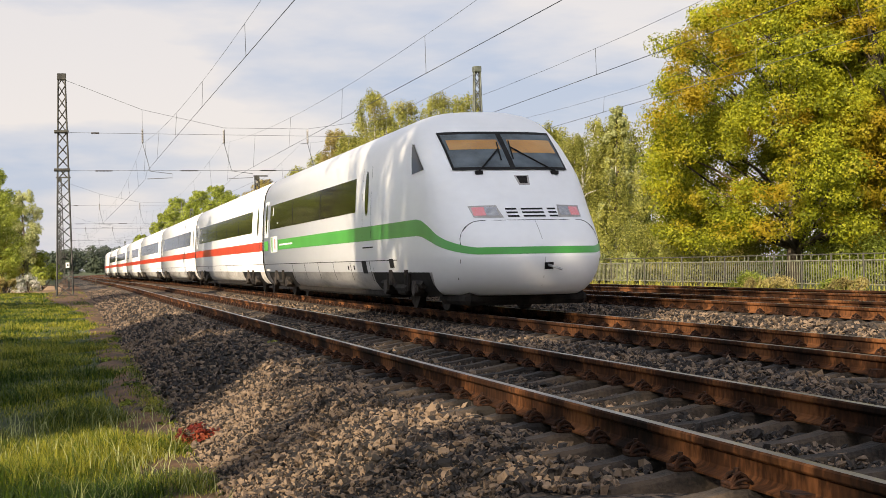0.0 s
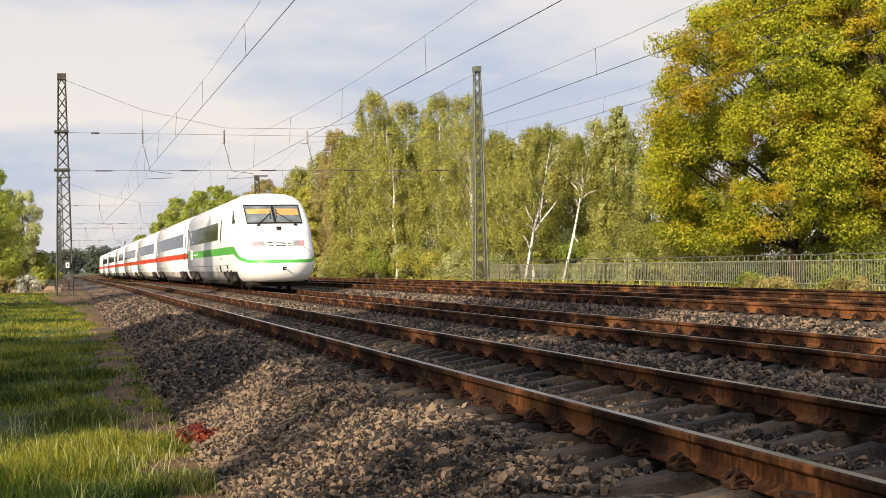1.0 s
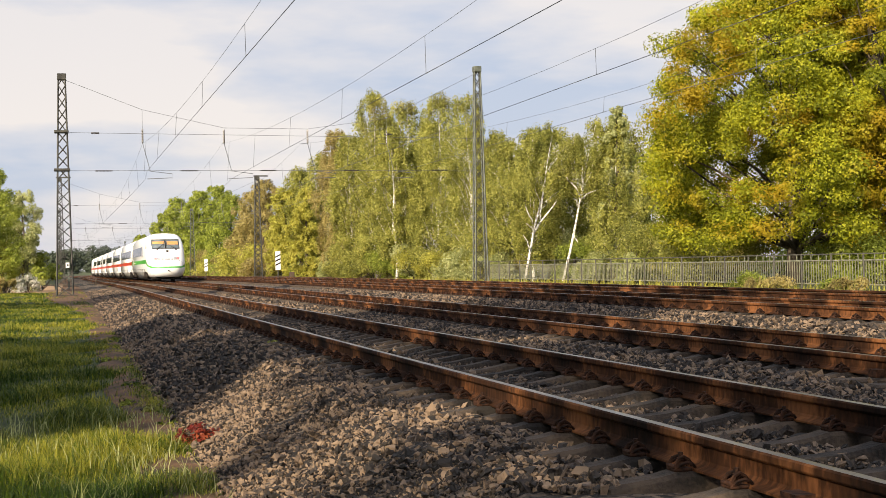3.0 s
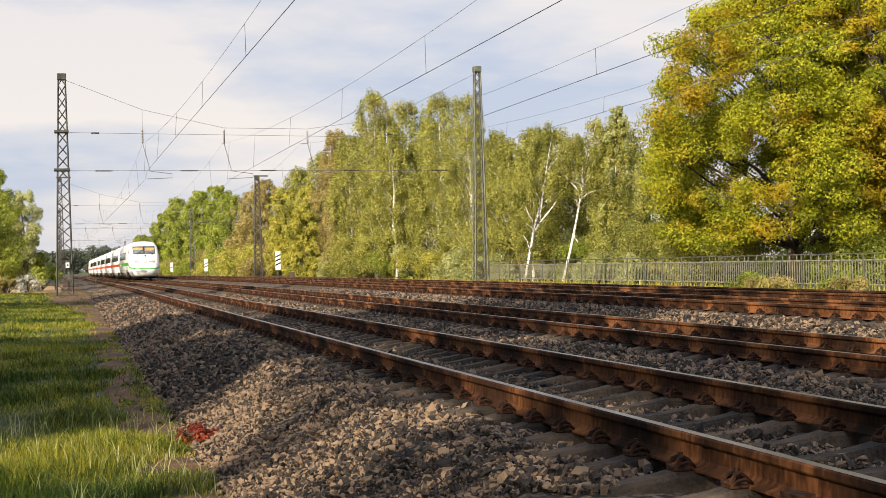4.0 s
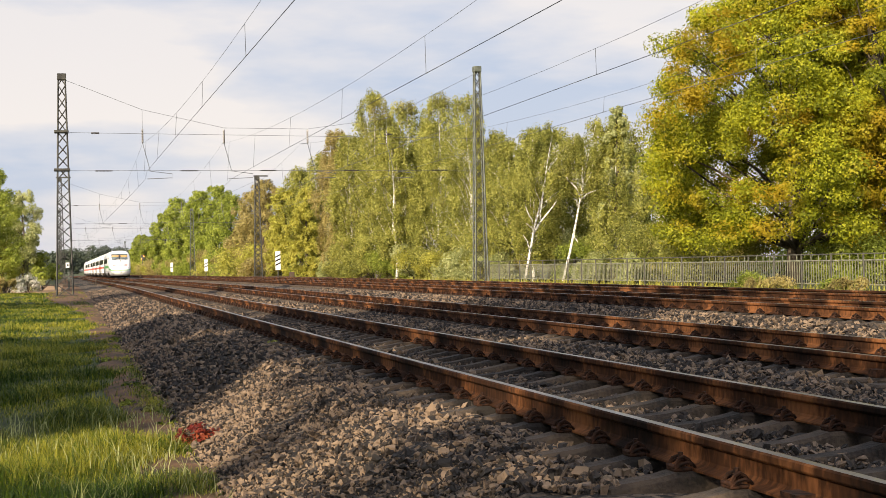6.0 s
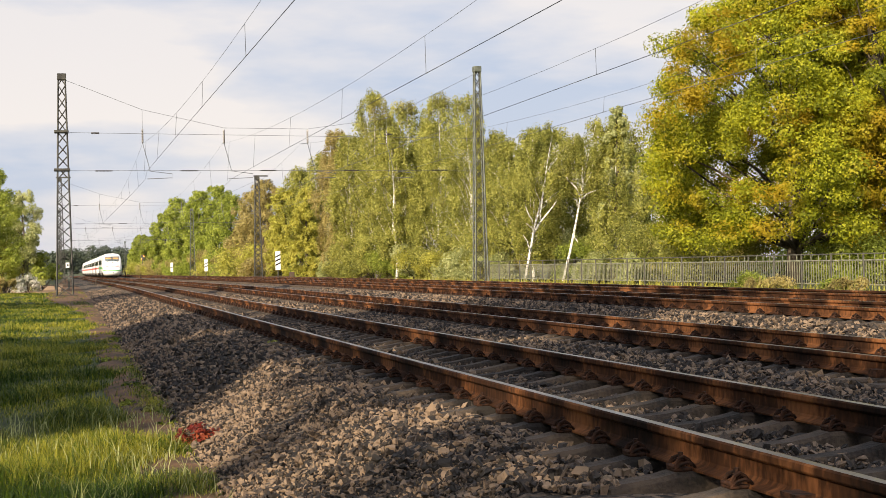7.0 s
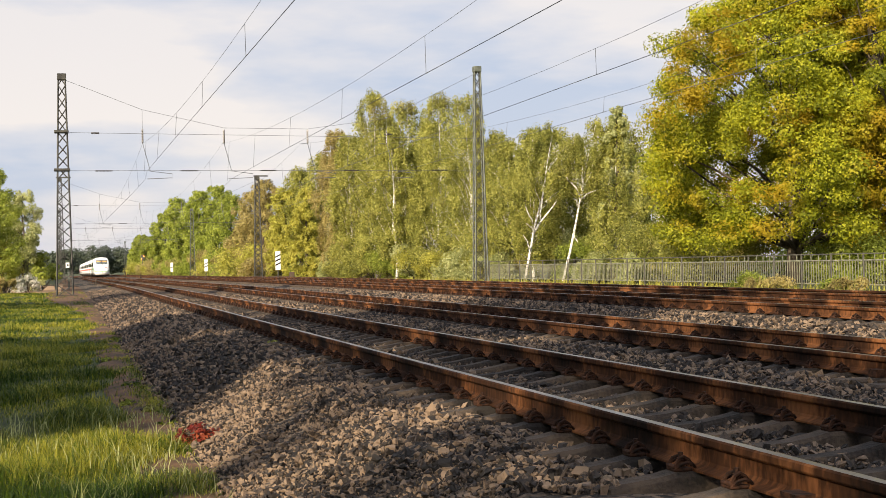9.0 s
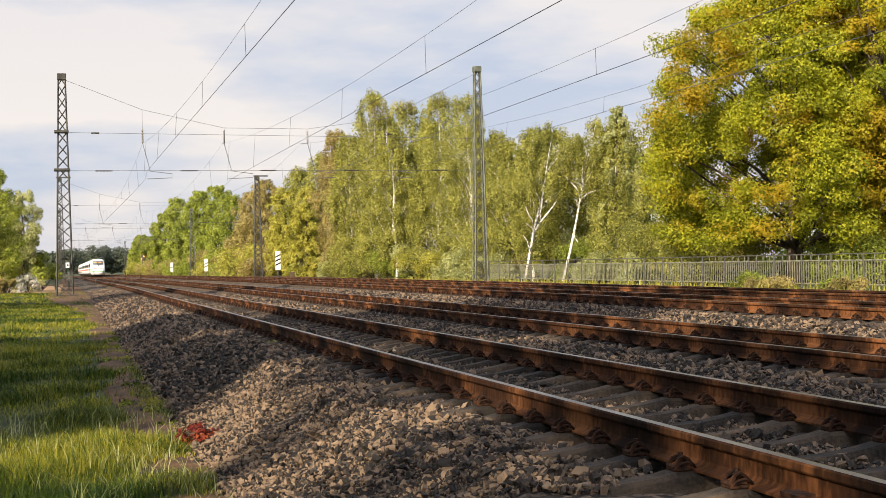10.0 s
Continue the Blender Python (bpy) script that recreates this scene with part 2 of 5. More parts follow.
# ---- mesh helpers ----
class Build:
    """Collects vertices and faces of one mesh."""

    def __init__(self):
        self.v, self.f, self.s = [], [], []

    def add(self, verts, faces, slot=0):
        o = len(self.v)
        self.v.extend(verts)
        self.f.extend([tuple(i + o for i in f) for f in faces])
        self.s.extend([slot] * len(faces))

    def box(self, x0, y0, z0, x1, y1, z1, bevel=0.0, slot=0):
        b = min(bevel, (x1 - x0) / 2.2, (y1 - y0) / 2.2, (z1 - z0) / 2.2)
        if b <= 0:
            self.add([(x0, y0, z0), (x1, y0, z0), (x1, y1, z0), (x0, y1, z0), (x0, y0, z1), (x1, y0, z1), (x1, y1, z1), (x0, y1, z1)],
                     [(3, 2, 1, 0), (4, 5, 6, 7), (0, 1, 5, 4), (1, 2, 6, 5), (2, 3, 7, 6), (3, 0, 4, 7)], slot)
            return
        rings = []
        for z, k in ((z0, b), (z0 + b, 0), (z1 - b, 0), (z1, b)):
            rings.append([(x0 + b, y0 + k, z), (x1 - b, y0 + k, z), (x1 - k, y0 + b, z), (x1 - k, y1 - b, z),
                          (x1 - b, y1 - k, z), (x0 + b, y1 - k, z), (x0 + k, y1 - b, z), (x0 + k, y0 + b, z)])
        v = [p for r in rings for p in r]
        f = [tuple(range(7, -1, -1)), tuple(range(24, 32))]
        for r in range(3):
            for i in range(8):
                j = (i + 1) % 8
                f.append((r * 8 + i, r * 8 + j, r * 8 + 8 + j, r * 8 + 8 + i))
        self.add(v, f, slot)

    def tube(self, pts, radii, n=6, slot=0):
        pts = [Vector(p) for p in pts]
        v, f = [], []
        for i, p in enumerate(pts):
            d = (pts[min(i + 1, len(pts) - 1)] - pts[max(i - 1, 0)]).normalized()
            a = d.cross(Vector((0, 0, 1)) if abs(d.z) < 0.9 else Vector((1, 0, 0))).normalized()
            b = d.cross(a)
            r = radii[i] if isinstance(radii, (list, tuple)) else radii
            for k in range(n):
                t = 2 * math.pi * k / n
                v.append(tuple(p + a * (r * math.cos(t)) + b * (r * math.sin(t))))
        for i in range(len(pts) - 1):
            for k in range(n):
                j = (k + 1) % n
                f.append((i * n + k, i * n + j, i * n + n + j, i * n + n + k))
        f.append(tuple(range(n - 1, -1, -1)))
        f.append(tuple(range((len(pts) - 1) * n, len(pts) * n)))
        self.add(v, f, slot)

    def mesh(self, name, *mats, smooth=False):
        me = bpy.data.meshes.new(name)
        me.from_pydata(self.v, [], self.f)
        for m in mats:
            me.materials.append(m)
        if len(mats) > 1:
            me.polygons.foreach_set("material_index", self.s)
        if smooth:
            me.polygons.foreach_set("use_smooth", [True] * len(me.polygons))
        me.update()
        return me


def part(name, build, material, parent=None, label="", smooth=False):
    me = build.mesh(name, *(material if isinstance(material, (list, tuple)) else (material,)), smooth=smooth)
    ob = new(name, me)
    if parent:
        ob.parent = parent
    return tagged(ob, label)


def share(name, me, parent, m=None):
    ob = new(name, me)
    ob.parent = parent
    if m is not None:
        ob.matrix_basis = m
    return ob


def array_mesh(name, verts, quads, material, smooth=False):
    """A mesh from numpy arrays: verts (n, 3), faces (m, k)."""
    me = bpy.data.meshes.new(name)
    k = quads.shape[1]
    me.vertices.add(len(verts))
    me.vertices.foreach_set("co", verts.astype(np.float32).ravel())
    me.loops.add(quads.size)
    me.loops.foreach_set("vertex_index", quads.astype(np.int32).ravel())
    me.polygons.add(len(quads))
    me.polygons.foreach_set("loop_start", np.arange(0, quads.size, k, dtype=np.int32))
    me.polygons.foreach_set("loop_total", np.full(len(quads), k, dtype=np.int32))
    me.materials.append(material)
    me.update(calc_edges=True)
    me.polygons.foreach_set("use_smooth", [smooth] * len(quads))
    return me


# ---- ground and line ----
TRACK_X = (3.806, 7.823, 11.875, 15.93)
TRACK_Z = (0.0, -0.03, 0.13, 0.12)
FAR = 560.0


def reach(y):
    """How far y lies past the point where the line begins to swing away."""
    return 0.0 if y < 60 else (y - 60) ** 2 / 72 if y < 96 else y - 78


def swing(y):
    return -0.0058 * reach(y)


def drop(y):
    return -0.0021 * min(reach(y), 700)


def turf_z(y):
    return -0.80 + 0.40 * min(max(y / 74.0, 0.0), 1.0) + drop(y)


def ground_z(x, y):
    left = turf_z(y)
    if x < 0.9:
        bumps = 0.04 * noise.noise((x * 0.9, y * 0.5, 0.0)) if abs(x) < 12 and 0 < y < 120 else 0.0
        return left + bumps
    if x < 3.0:
        return left - 0.10
    if x < 17.5:
        return -0.62 + drop(y)
    return -0.30 + drop(y)


def bed_profile(y):
    """Cross-section of the ballast bed at y: x and height."""
    t, d, w = turf_z(y), drop(y), swing(y)
    rows = [(4.45, -0.29), (4.7, -0.272), (5.2, -0.265), (5.55, -0.25), (5.8, -0.27), (6.1, -0.265), (6.45, -0.28), (7.8, -0.29), (9.2, -0.275), (9.6, -0.235), (9.95, -0.175), (10.5, -0.12),
            (11.9, -0.125), (13.3, -0.12), (13.9, -0.14), (14.5, -0.13), (15.9, -0.135), (17.3, -0.13), (17.8, -0.17), (18.9, -0.32), (19.2, -0.42)]
    left = [(0.72, t - 0.12), (1.0, t + 0.02), (1.35, (t - d) * 0.72 - 0.04 + d), (1.75, (t - d) * 0.42 - 0.1 + d), (2.1, -0.235 + d), (2.45, -0.255 + d), (2.7, -0.262 + d), (3.0, -0.275 + d), (3.2, -0.288 + d), (3.8, -0.288 + d)]
    return [(x + w, z) for x, z in left] + [(x + w, z + d) for x, z in rows]


def bed_z(x, y):
    pr = bed_profile(y)
    for (x0, z0), (x1, z1) in zip(pr, pr[1:]):
        if x0 <= x <= x1:
            return z0 + (z1 - z0) * (x - x0) / (x1 - x0)
    return pr[0][1] if x < pr[0][0] else pr[-1][1]


def build_ground():
    xs = [-4000, -800, -200, -60, -25, -12, -8, -6, -5, -4, -3.5, -3, -2.5, -2, -1.6, -1.2, -0.8, -0.4, 0, 0.3, 0.6, 0.85, 0.95, 2.9, 3.1, 10, 17.4, 17.6, 19, 22, 25, 30, 40, 60, 200, 800, 4000]
    ys = [-4000, -800, -200, -60, -20, -5, 0] + [4 + 1.5 * i for i in range(50)] + [85, 95, 110, 140, 200, 320, 560, 900, 1500, 4500]
    b = Build()
    b.v = [(x, y, ground_z(x, y)) for y in ys for x in xs]
    n = len(xs)
    b.f = [(j * n + i, j * n + i + 1, j * n + n + i + 1, j * n + n + i) for j in range(len(ys) - 1) for i in range(n - 1)]
    b.s = [0] * len(b.f)
    ob = part("ground", b, M_GRASS_SOIL, smooth=True)
    tagged(ob, "grassy level ground beside the railway line", "ground", kind="structure")
    # sandy strips, worn path by the ballast and the bare bank along the fence
    b = Build()
    rows = [8 + 0.5 * i for i in range(60)] + [38 + 2 * i for i in range(30)] + [98 + 20 * i for i in range(20)]
    k = 7
    for y in rows:
        w = 0.24 + 0.26 * noise.noise((0.0, y * 0.5, 2.0))
        for i in range(k):
            u = i / (k - 1)
            x = 0.72 - w + (0.42 + w) * u
            x -= 1.5 * (1 - u) * min(max((y - 48) / 22, 0.0), 1.0)
            b.v.append((x, y, turf_z(y) + 0.012 + 0.035 * math.sin(u * math.pi) + 0.04 * noise.noise((x * 0.9, y * 0.5, 0.0))))
    b.f = [(j * k + i, j * k + i + 1, j * k + k + i + 1, j * k + k + i) for j in range(len(rows) - 1) for i in range(k - 1)]
    b.s = [0] * len(b.f)
    tagged(part("soil_strip", b, M_SOIL, smooth=True), "bare sandy soil strip between grass and ballast", "soil", kind="structure")
    b = Build()
    rows = [10 + 3 * i for i in range(60)]
    for y in rows:
        for i in range(6):
            x = 18.6 + 6.8 * i / 5
            b.v.append((x, y, -0.27 + 0.05 * noise.noise((x * 0.6, y * 0.3, 5.0)) + 0.02))
    b.f = [(j * 6 + i, j * 6 + i + 1, j * 6 + 7 + i, j * 6 + 6 + i) for j in range(len(rows) - 1) for i in range(5)]
    b.s = [0] * len(b.f)
    tagged(part("sandy_bank", b, M_SOIL, smooth=True), "dry sandy bank between outer track and fence", "soil", kind="structure")
    # cross path of sand behind the first mast
    b = Build()
    for i in range(13):
        x = -16 + 1.3 * i
        for y in (88, 97, 112, 150):
            b.v.append((x, y + 0.8 * math.sin(x), turf_z(y) + 0.05 + 0.03 * noise.noise((x, y, 1.0))))
    b.f = [(i * 4 + j, i * 4 + 4 + j, i * 4 + 5 + j, i * 4 + 1 + j) for i in range(12) for j in range(3)]
    b.s = [0] * len(b.f)
    tagged(part("sandy_path", b, M_SAND, smooth=True), "sandy path crossing the grass, coloured as if sunlit", "path", kind="structure")


def build_bed():
    ys = [-6 + 0.5 * i for i in range(130)] + [60 + 4 * i for i in range(30)] + [180 + 40 * i for i in range(12)]
    b = Build()
    n = 0
    for y in ys:
        pr = bed_profile(y)
        fine = []
        for (x0, z0), (x1, z1) in zip(pr, pr[1:]):
            fine += [(x0, z0), ((x0 + x1) / 2, (z0 + z1) / 2)]
        fine.append(pr[-1])
        n = len(fine)
        for x, z in fine:
            b.v.append((x, y, z + 0.022 * noise.noise((x * 2.3, y * 2.3, 3.0))))
    b.f = [(j * n + i, j * n + i + 1, j * n + n + i + 1, j * n + n + i) for j in range(len(ys) - 1) for i in range(n - 1)]
    b.s = [0] * len(b.f)
    tagged(part("ballast_bed", b, M_BED, smooth=True), "grey-brown ballast bed under four railway tracks", "ballast", kind="structure")


RAIL_PROFILE = [(-0.075, -0.172), (0.075, -0.172), (0.075, -0.161), (0.022, -0.142), (0.009, -0.125), (0.009, -0.056), (0.030, -0.046), (0.036, -0.036),
                (0.036, -0.010), (0.026, -0.0015), (0.0, 0.0), (-0.026, -0.0015), (-0.036, -0.010), (-0.036, -0.036), (-0.030, -0.046), (-0.009, -0.056), (-0.009, -0.125), (-0.022, -0.142), (-0.075, -0.161)]


def build_rails():
    ys = [-6, 5] + [15 + 10 * i for i in range(10)] + [120, 140, 160, 180, 200, 230, 260, 300, 350, 400, 460, FAR]
    n = len(RAIL_PROFILE)
    web, top = Build(), Build()
    for y in ys:
        web.v += [(x + swing(y), y, z + drop(y)) for x, z in RAIL_PROFILE]
        top.v += [(x + swing(y), y, z + 0.0012 + drop(y)) for x, z in ((0.027, -0.002), (0.012, 0.0), (-0.012, 0.0), (-0.027, -0.002))]
    for j in range(len(ys) - 1):
        web.f += [(j * n + i, j * n + (i + 1) % n, j * n + n + (i + 1) % n, j * n + n + i) for i in range(n)]
        top.f += [(j * 4 + i, j * 4 + i + 1, j * 4 + 5 + i, j * 4 + 4 + i) for i in range(3)]
    web.f.append(tuple(range(n - 1, -1, -1)))
    me, me_top = web.mesh("rail", M_RUST), top.mesh("running_surface", M_HEAD)
    for tx, tz in zip(TRACK_X, TRACK_Z):
        for side in (-1, 1):
            ob = new("rail", me)
            ob.location = (tx + side * 0.7525, 0, tz)
            tagged(ob, "rusty brown steel rail with polished running surface", "rail", "rails of the four tracks")
            tagged(share("running_surface", me_top, ob), "polished steel running surface")


def sleeper_mesh():
    """Concrete sleeper: raised rail seats, lower middle, chamfered sides."""
    b = Build()
    prof = [(-1.30, 0.0), (-1.27, 0.150), (-1.20, 0.172), (-1.0, 0.196), (-0.92, 0.214), (-0.58, 0.214), (-0.50, 0.196), (-0.32, 0.166), (-0.12, 0.152), (0.12, 0.152), (0.32, 0.166), (0.50, 0.196), (0.58, 0.214), (0.92, 0.214), (1.0, 0.196), (1.20, 0.172), (1.27, 0.150), (1.30, 0.0)]
    n = 6
    for x, h in prof:
        h2 = max(h, 0.01)
        b.v += [(x, -0.125, 0), (x, -0.085, h2 - 0.022), (x, -0.064, h2), (x, 0.064, h2), (x, 0.085, h2 - 0.022), (x, 0.125, 0)] if h2 > 0.05 else [(x, -0.135, 0), (x, -0.1, h2), (x, -0.08, h2), (x, 0.08, h2), (x, 0.1, h2), (x, 0.135, 0)]
    for j in range(len(prof) - 1):
        for i in range(n - 1):
            b.f.append((j * n + i, j * n + n + i, j * n + n + i + 1, j * n + i + 1))
    b.f.append(tuple(range(n)))
    b.f.append(tuple(range(len(prof) * n - 1, len(prof) * n - n - 1, -1)))
    b.s = [0] * len(b.f)
    return b.mesh("sleeper", M_SLEEPER)


def clip_mesh(near=True):
    """Rail fastening: angled guide plate, spring clip loops and screw with washer."""
    b = Build()
    if not near:
        b.box(0.06, -0.075, 0.0, 0.17, 0.075, 0.05, 0.0)
        b.tube([(0.118, 0, 0.02), (0.118, 0, 0.09)], 0.02, 5)
        return b.mesh("fastening", M_CLIP)
    b.box(0.075, -0.055, 0.0, 0.175, 0.055, 0.018, 0.006)
    b.box(0.15, -0.05, 0.014, 0.178, 0.05, 0.034, 0.006)
    for s in (-1, 1):
        b.tube([(0.064, s * 0.014, 0.026), (0.085, s * 0.020, 0.056), (0.115, s * 0.028, 0.072), (0.145, s * 0.034, 0.060), (0.162, s * 0.040, 0.034), (0.158, s * 0.046, 0.014)], 0.0095, 5)
        b.tube([(0.160, s * 0.046, 0.016), (0.142, s * 0.062, 0.038), (0.112, s * 0.068, 0.048), (0.082, s * 0.060, 0.038), (0.060, s * 0.048, 0.020)], 0.009, 5)
    b.tube([(0.118, 0, 0.02), (0.118, 0, 0.056)], 0.020, 6)
    b.tube([(0.118, 0, 0.056), (0.118, 0, 0.092)], 0.0135, 6)
    return b.mesh("fastening", M_CLIP)


def build_sleepers():
    sl, cl_near, cl_far = sleeper_mesh(), clip_mesh(), clip_mesh(False)
    pitch = 0.592
    far_b = Build()
    spans = ((6.0, 58.0), (12.0, 62.0), (18.0, 48.0), (22.0, 22.0))
    for t, (tx, tz) in enumerate(zip(TRACK_X, TRACK_Z)):
        y0, y1 = spans[t]
        start = 10.792 % pitch if t == 0 else random.random() * pitch
        k = 0
        while True:
            y = start + k * pitch
            k += 1
            if y > 150:
                break
            if y < y0 - 4:
                continue
            if y0 <= y <= y1:
                ob = new("sleeper", sl)
                ob.matrix_basis = pose(tx + random.uniform(-0.012, 0.012), y, tz - 0.386, 0, 0, random.uniform(-0.5, 0.5))
                tagged(ob, "weathered concrete sleeper bedded in ballast", "sleeper", "sleepers of the tracks")
                for s in (-1, 1):
                    for d in (-1, 1):
                        if t >= 2 and d == 1:
                            continue
                        share("fastening", cl_near if y < 30 else cl_far, ob, pose(s * 0.7525, 0, 0.214, 0, 0, 0 if d == 1 else 180))
            else:
                tx2, tz2 = tx + swing(y), tz + drop(y)
                far_b.box(tx2 - 1.28, y - 0.13, tz2 - 0.38, tx2 + 1.28, y + 0.13, tz2 - 0.18, 0.02)
                for s in (-1, 1):
                    for d in (-1, 1):
                        x = tx2 + s * 0.7525 + d * 0.12
                        far_b.box(x - 0.045, y - 0.07, tz2 - 0.175, x + 0.045, y + 0.07, tz2 - 0.105, 0, 1)
    ob = part("far_sleepers", far_b, (M_SLEEPER, M_CLIP))
    tagged(ob, "rows of concrete sleepers under the distant tracks", "sleepers", kind="stuff")


def build_stones():
    """Crushed stone: angular lumps strewn over the bed, dense near, sparser far away."""
    rng = np.random.default_rng(7)
    block = np.array([(-1, -1, -1), (1, -1, -1), (1, 1, -1), (-1, 1, -1), (-1, -1, 1), (1, -1, 1), (1, 1, 1), (-1, 1, 1)], float) * 0.64
    block_f = np.array([(3, 2, 1), (3, 1, 0), (4, 5, 6), (4, 6, 7), (0, 1, 5), (0, 5, 4), (1, 2, 6), (1, 6, 5), (2, 3, 7), (2, 7, 6), (3, 0, 4), (3, 4, 7)])
    lump = np.array([(1, 0, 0), (0, 1, 0), (-1, 0, 0), (0, -1, 0), (0, 0, 1), (0, 0, -1)], float) * 1.05
    lump_f = np.array([(0, 1, 4), (1, 2, 4), (2, 3, 4), (3, 0, 4), (1, 0, 5), (2, 1, 5), (3, 2, 5), (0, 3, 5)])
    zones = ((0.95, 2.6, 6.6, 16, 2500), (2.5, 5.3, 6.6, 16, 2300), (0.95, 5.4, 16, 30, 560), (5.2, 6.7, 7.5, 16, 1000), (5.2, 6.7, 16, 32, 480), (6.6, 9.4, 10, 34, 190), (9.2, 11.0, 13, 40, 230), (1.0, 2.6, 30, 84, 130), (2.6, 5.4, 30, 60, 75), (5.2, 11.0, 34, 60, 50), (13.0, 14.9, 19, 45, 80))
    xs, ys, sz = [], [], []
    for x0, x1, y0, y1, dens in zones:
        n = int((x1 - x0) * (y1 - y0) * dens)
        xs.append(rng.uniform(x0, x1, n)), ys.append(rng.uniform(y0, y1, n))
        sz.append(np.clip(rng.lognormal(math.log(0.0114 * (2500 / min(max(dens, 220), 2500)) ** 0.36), 0.38, n), 0.008, 0.036))
    x, y, s = np.concatenate(xs), np.concatenate(ys), np.concatenate(sz)
    # a scatter of single stones rolled on to the soil
    n = 1800
    x = np.concatenate([x, 1.0 - np.abs(rng.normal(0, 0.2, n))])
    y = np.concatenate([y, rng.uniform(8, 40, n)])
    s = np.concatenate([s, rng.uniform(0.008, 0.024, n)])
    # keep the rails' own strips and sleeper tops nearly clear
    keep = np.ones(len(x), bool)
    for t, (tx, tz) in enumerate(zip(TRACK_X, TRACK_Z)):
        for side in (-1, 1):
            keep &= np.abs(x - tx - side * 0.7525) > (0.125 if t == 0 else 0.10)
    ph = np.abs(((y - 10.792 + 0.296) % 0.592) - 0.296)
    on_sleeper = (np.abs(x - TRACK_X[0]) < 1.22) & (ph < 0.115)
    keep &= ~(on_sleeper & (rng.random(len(x)) > np.where(x < TRACK_X[0] - 0.95, 0.95, 0.06)))
    x, y, s = x[keep], y[keep], s[keep]
    z = np.empty(len(x))
    grid_y = np.arange(5, 86, 1.0)
    for gy in grid_y:
        sel = (y >= gy) & (y < gy + 1)
        pr = np.array(bed_profile(gy + 0.5))
        z[sel] = np.interp(x[sel], pr[:, 0], pr[:, 1])
    crib = (np.abs(x - TRACK_X[0]) < 1.25)
    z += np.where(crib, 0.022, 0.0) + s * rng.uniform(-0.1, 1.35, len(x))
    z += 0.022 * np.sin(x * 5.1 + y * 3.3) * np.sin(y * 4.7 - x * 2.2)
    verts, tris, base = [], [], 0
    for sel, shape, shape_f, jit in ((y < 9.6, block, block_f, 0.4), (y >= 9.6, lump, lump_f, 0.34)):
        x1, y1, z1, s1 = x[sel], y[sel], z[sel], s[sel]
        m, k = len(x1), len(shape)
        v = shape[None] + rng.uniform(-jit, jit, (m, k, 3))
        v *= (s1[:, None] * rng.uniform(0.6, 1.4, (m, 3)) * np.array([1.22, 1.1, 0.68]))[:, None, :]
        a = rng.normal(0, 0.75, (m, 3))
        a[:, 0] = rng.uniform(0, 2 * math.pi, m)
        ca, sa = np.cos(a), np.sin(a)
        R = np.empty((m, 3, 3))
        R[:, 0, 0], R[:, 0, 1], R[:, 0, 2] = ca[:, 0] * ca[:, 1], ca[:, 0] * sa[:, 1] * sa[:, 2] - sa[:, 0] * ca[:, 2], ca[:, 0] * sa[:, 1] * ca[:, 2] + sa[:, 0] * sa[:, 2]
        R[:, 1, 0], R[:, 1, 1], R[:, 1, 2] = sa[:, 0] * ca[:, 1], sa[:, 0] * sa[:, 1] * sa[:, 2] + ca[:, 0] * ca[:, 2], sa[:, 0] * sa[:, 1] * ca[:, 2] - ca[:, 0] * sa[:, 2]
        R[:, 2, 0], R[:, 2, 1], R[:, 2, 2] = -sa[:, 1], ca[:, 1] * sa[:, 2], ca[:, 1] * ca[:, 2]
        v = np.einsum("nij,nkj->nki", R, v) + np.stack([x1, y1, z1], 1)[:, None, :]
        verts.append(v.reshape(-1, 3))
        tris.append((shape_f[None] + k * np.arange(m)[:, None, None]).reshape(-1, 3) + base)
        base += m * k
    ob = new("ballast_stones", array_mesh("ballast_stones", np.concatenate(verts), np.concatenate(tris), M_STONE))
    tagged(ob, "loose angular grey-brown crushed stone ballast", "gravel", kind="stuff")


def blades(name, x, y, z, h, w, lean, rng, material, label):
    """Curved grass blades at the given roots."""
    m = len(x)
    a = rng.uniform(0, 2 * math.pi, m)
    d = np.stack([np.cos(a), np.sin(a), np.zeros(m)], 1)
    t = np.stack([-np.sin(a), np.cos(a), np.zeros(m)], 1)
    root = np.stack([x, y, z], 1)
    up = np.array([0, 0, 1.0])
    L = (h * lean)[:, None]
    v = np.empty((m, 6, 3))
    for i, (fz, fl, fw) in enumerate(((0, 0, 1.0), (0.55, 0.25, 0.8), (1.0, 1.0, 0.12))):
        c = root + up * (h * fz * (1 - 0.25 * lean * fz))[:, None] + d * L * fl
        v[:, i * 2] = c - t * (w * fw / 2)[:, None]
        v[:, i * 2 + 1] = c + t * (w * fw / 2)[:, None]
    f = np.array([(0, 1, 3, 2), (2, 3, 5, 4)])
    q = (f[None] + 6 * np.arange(m)[:, None, None]).reshape(-1, 4)
    ob = new(name, array_mesh(name, v.reshape(-1, 3), q, material))
    return tagged(ob, label, "grass", kind="stuff")


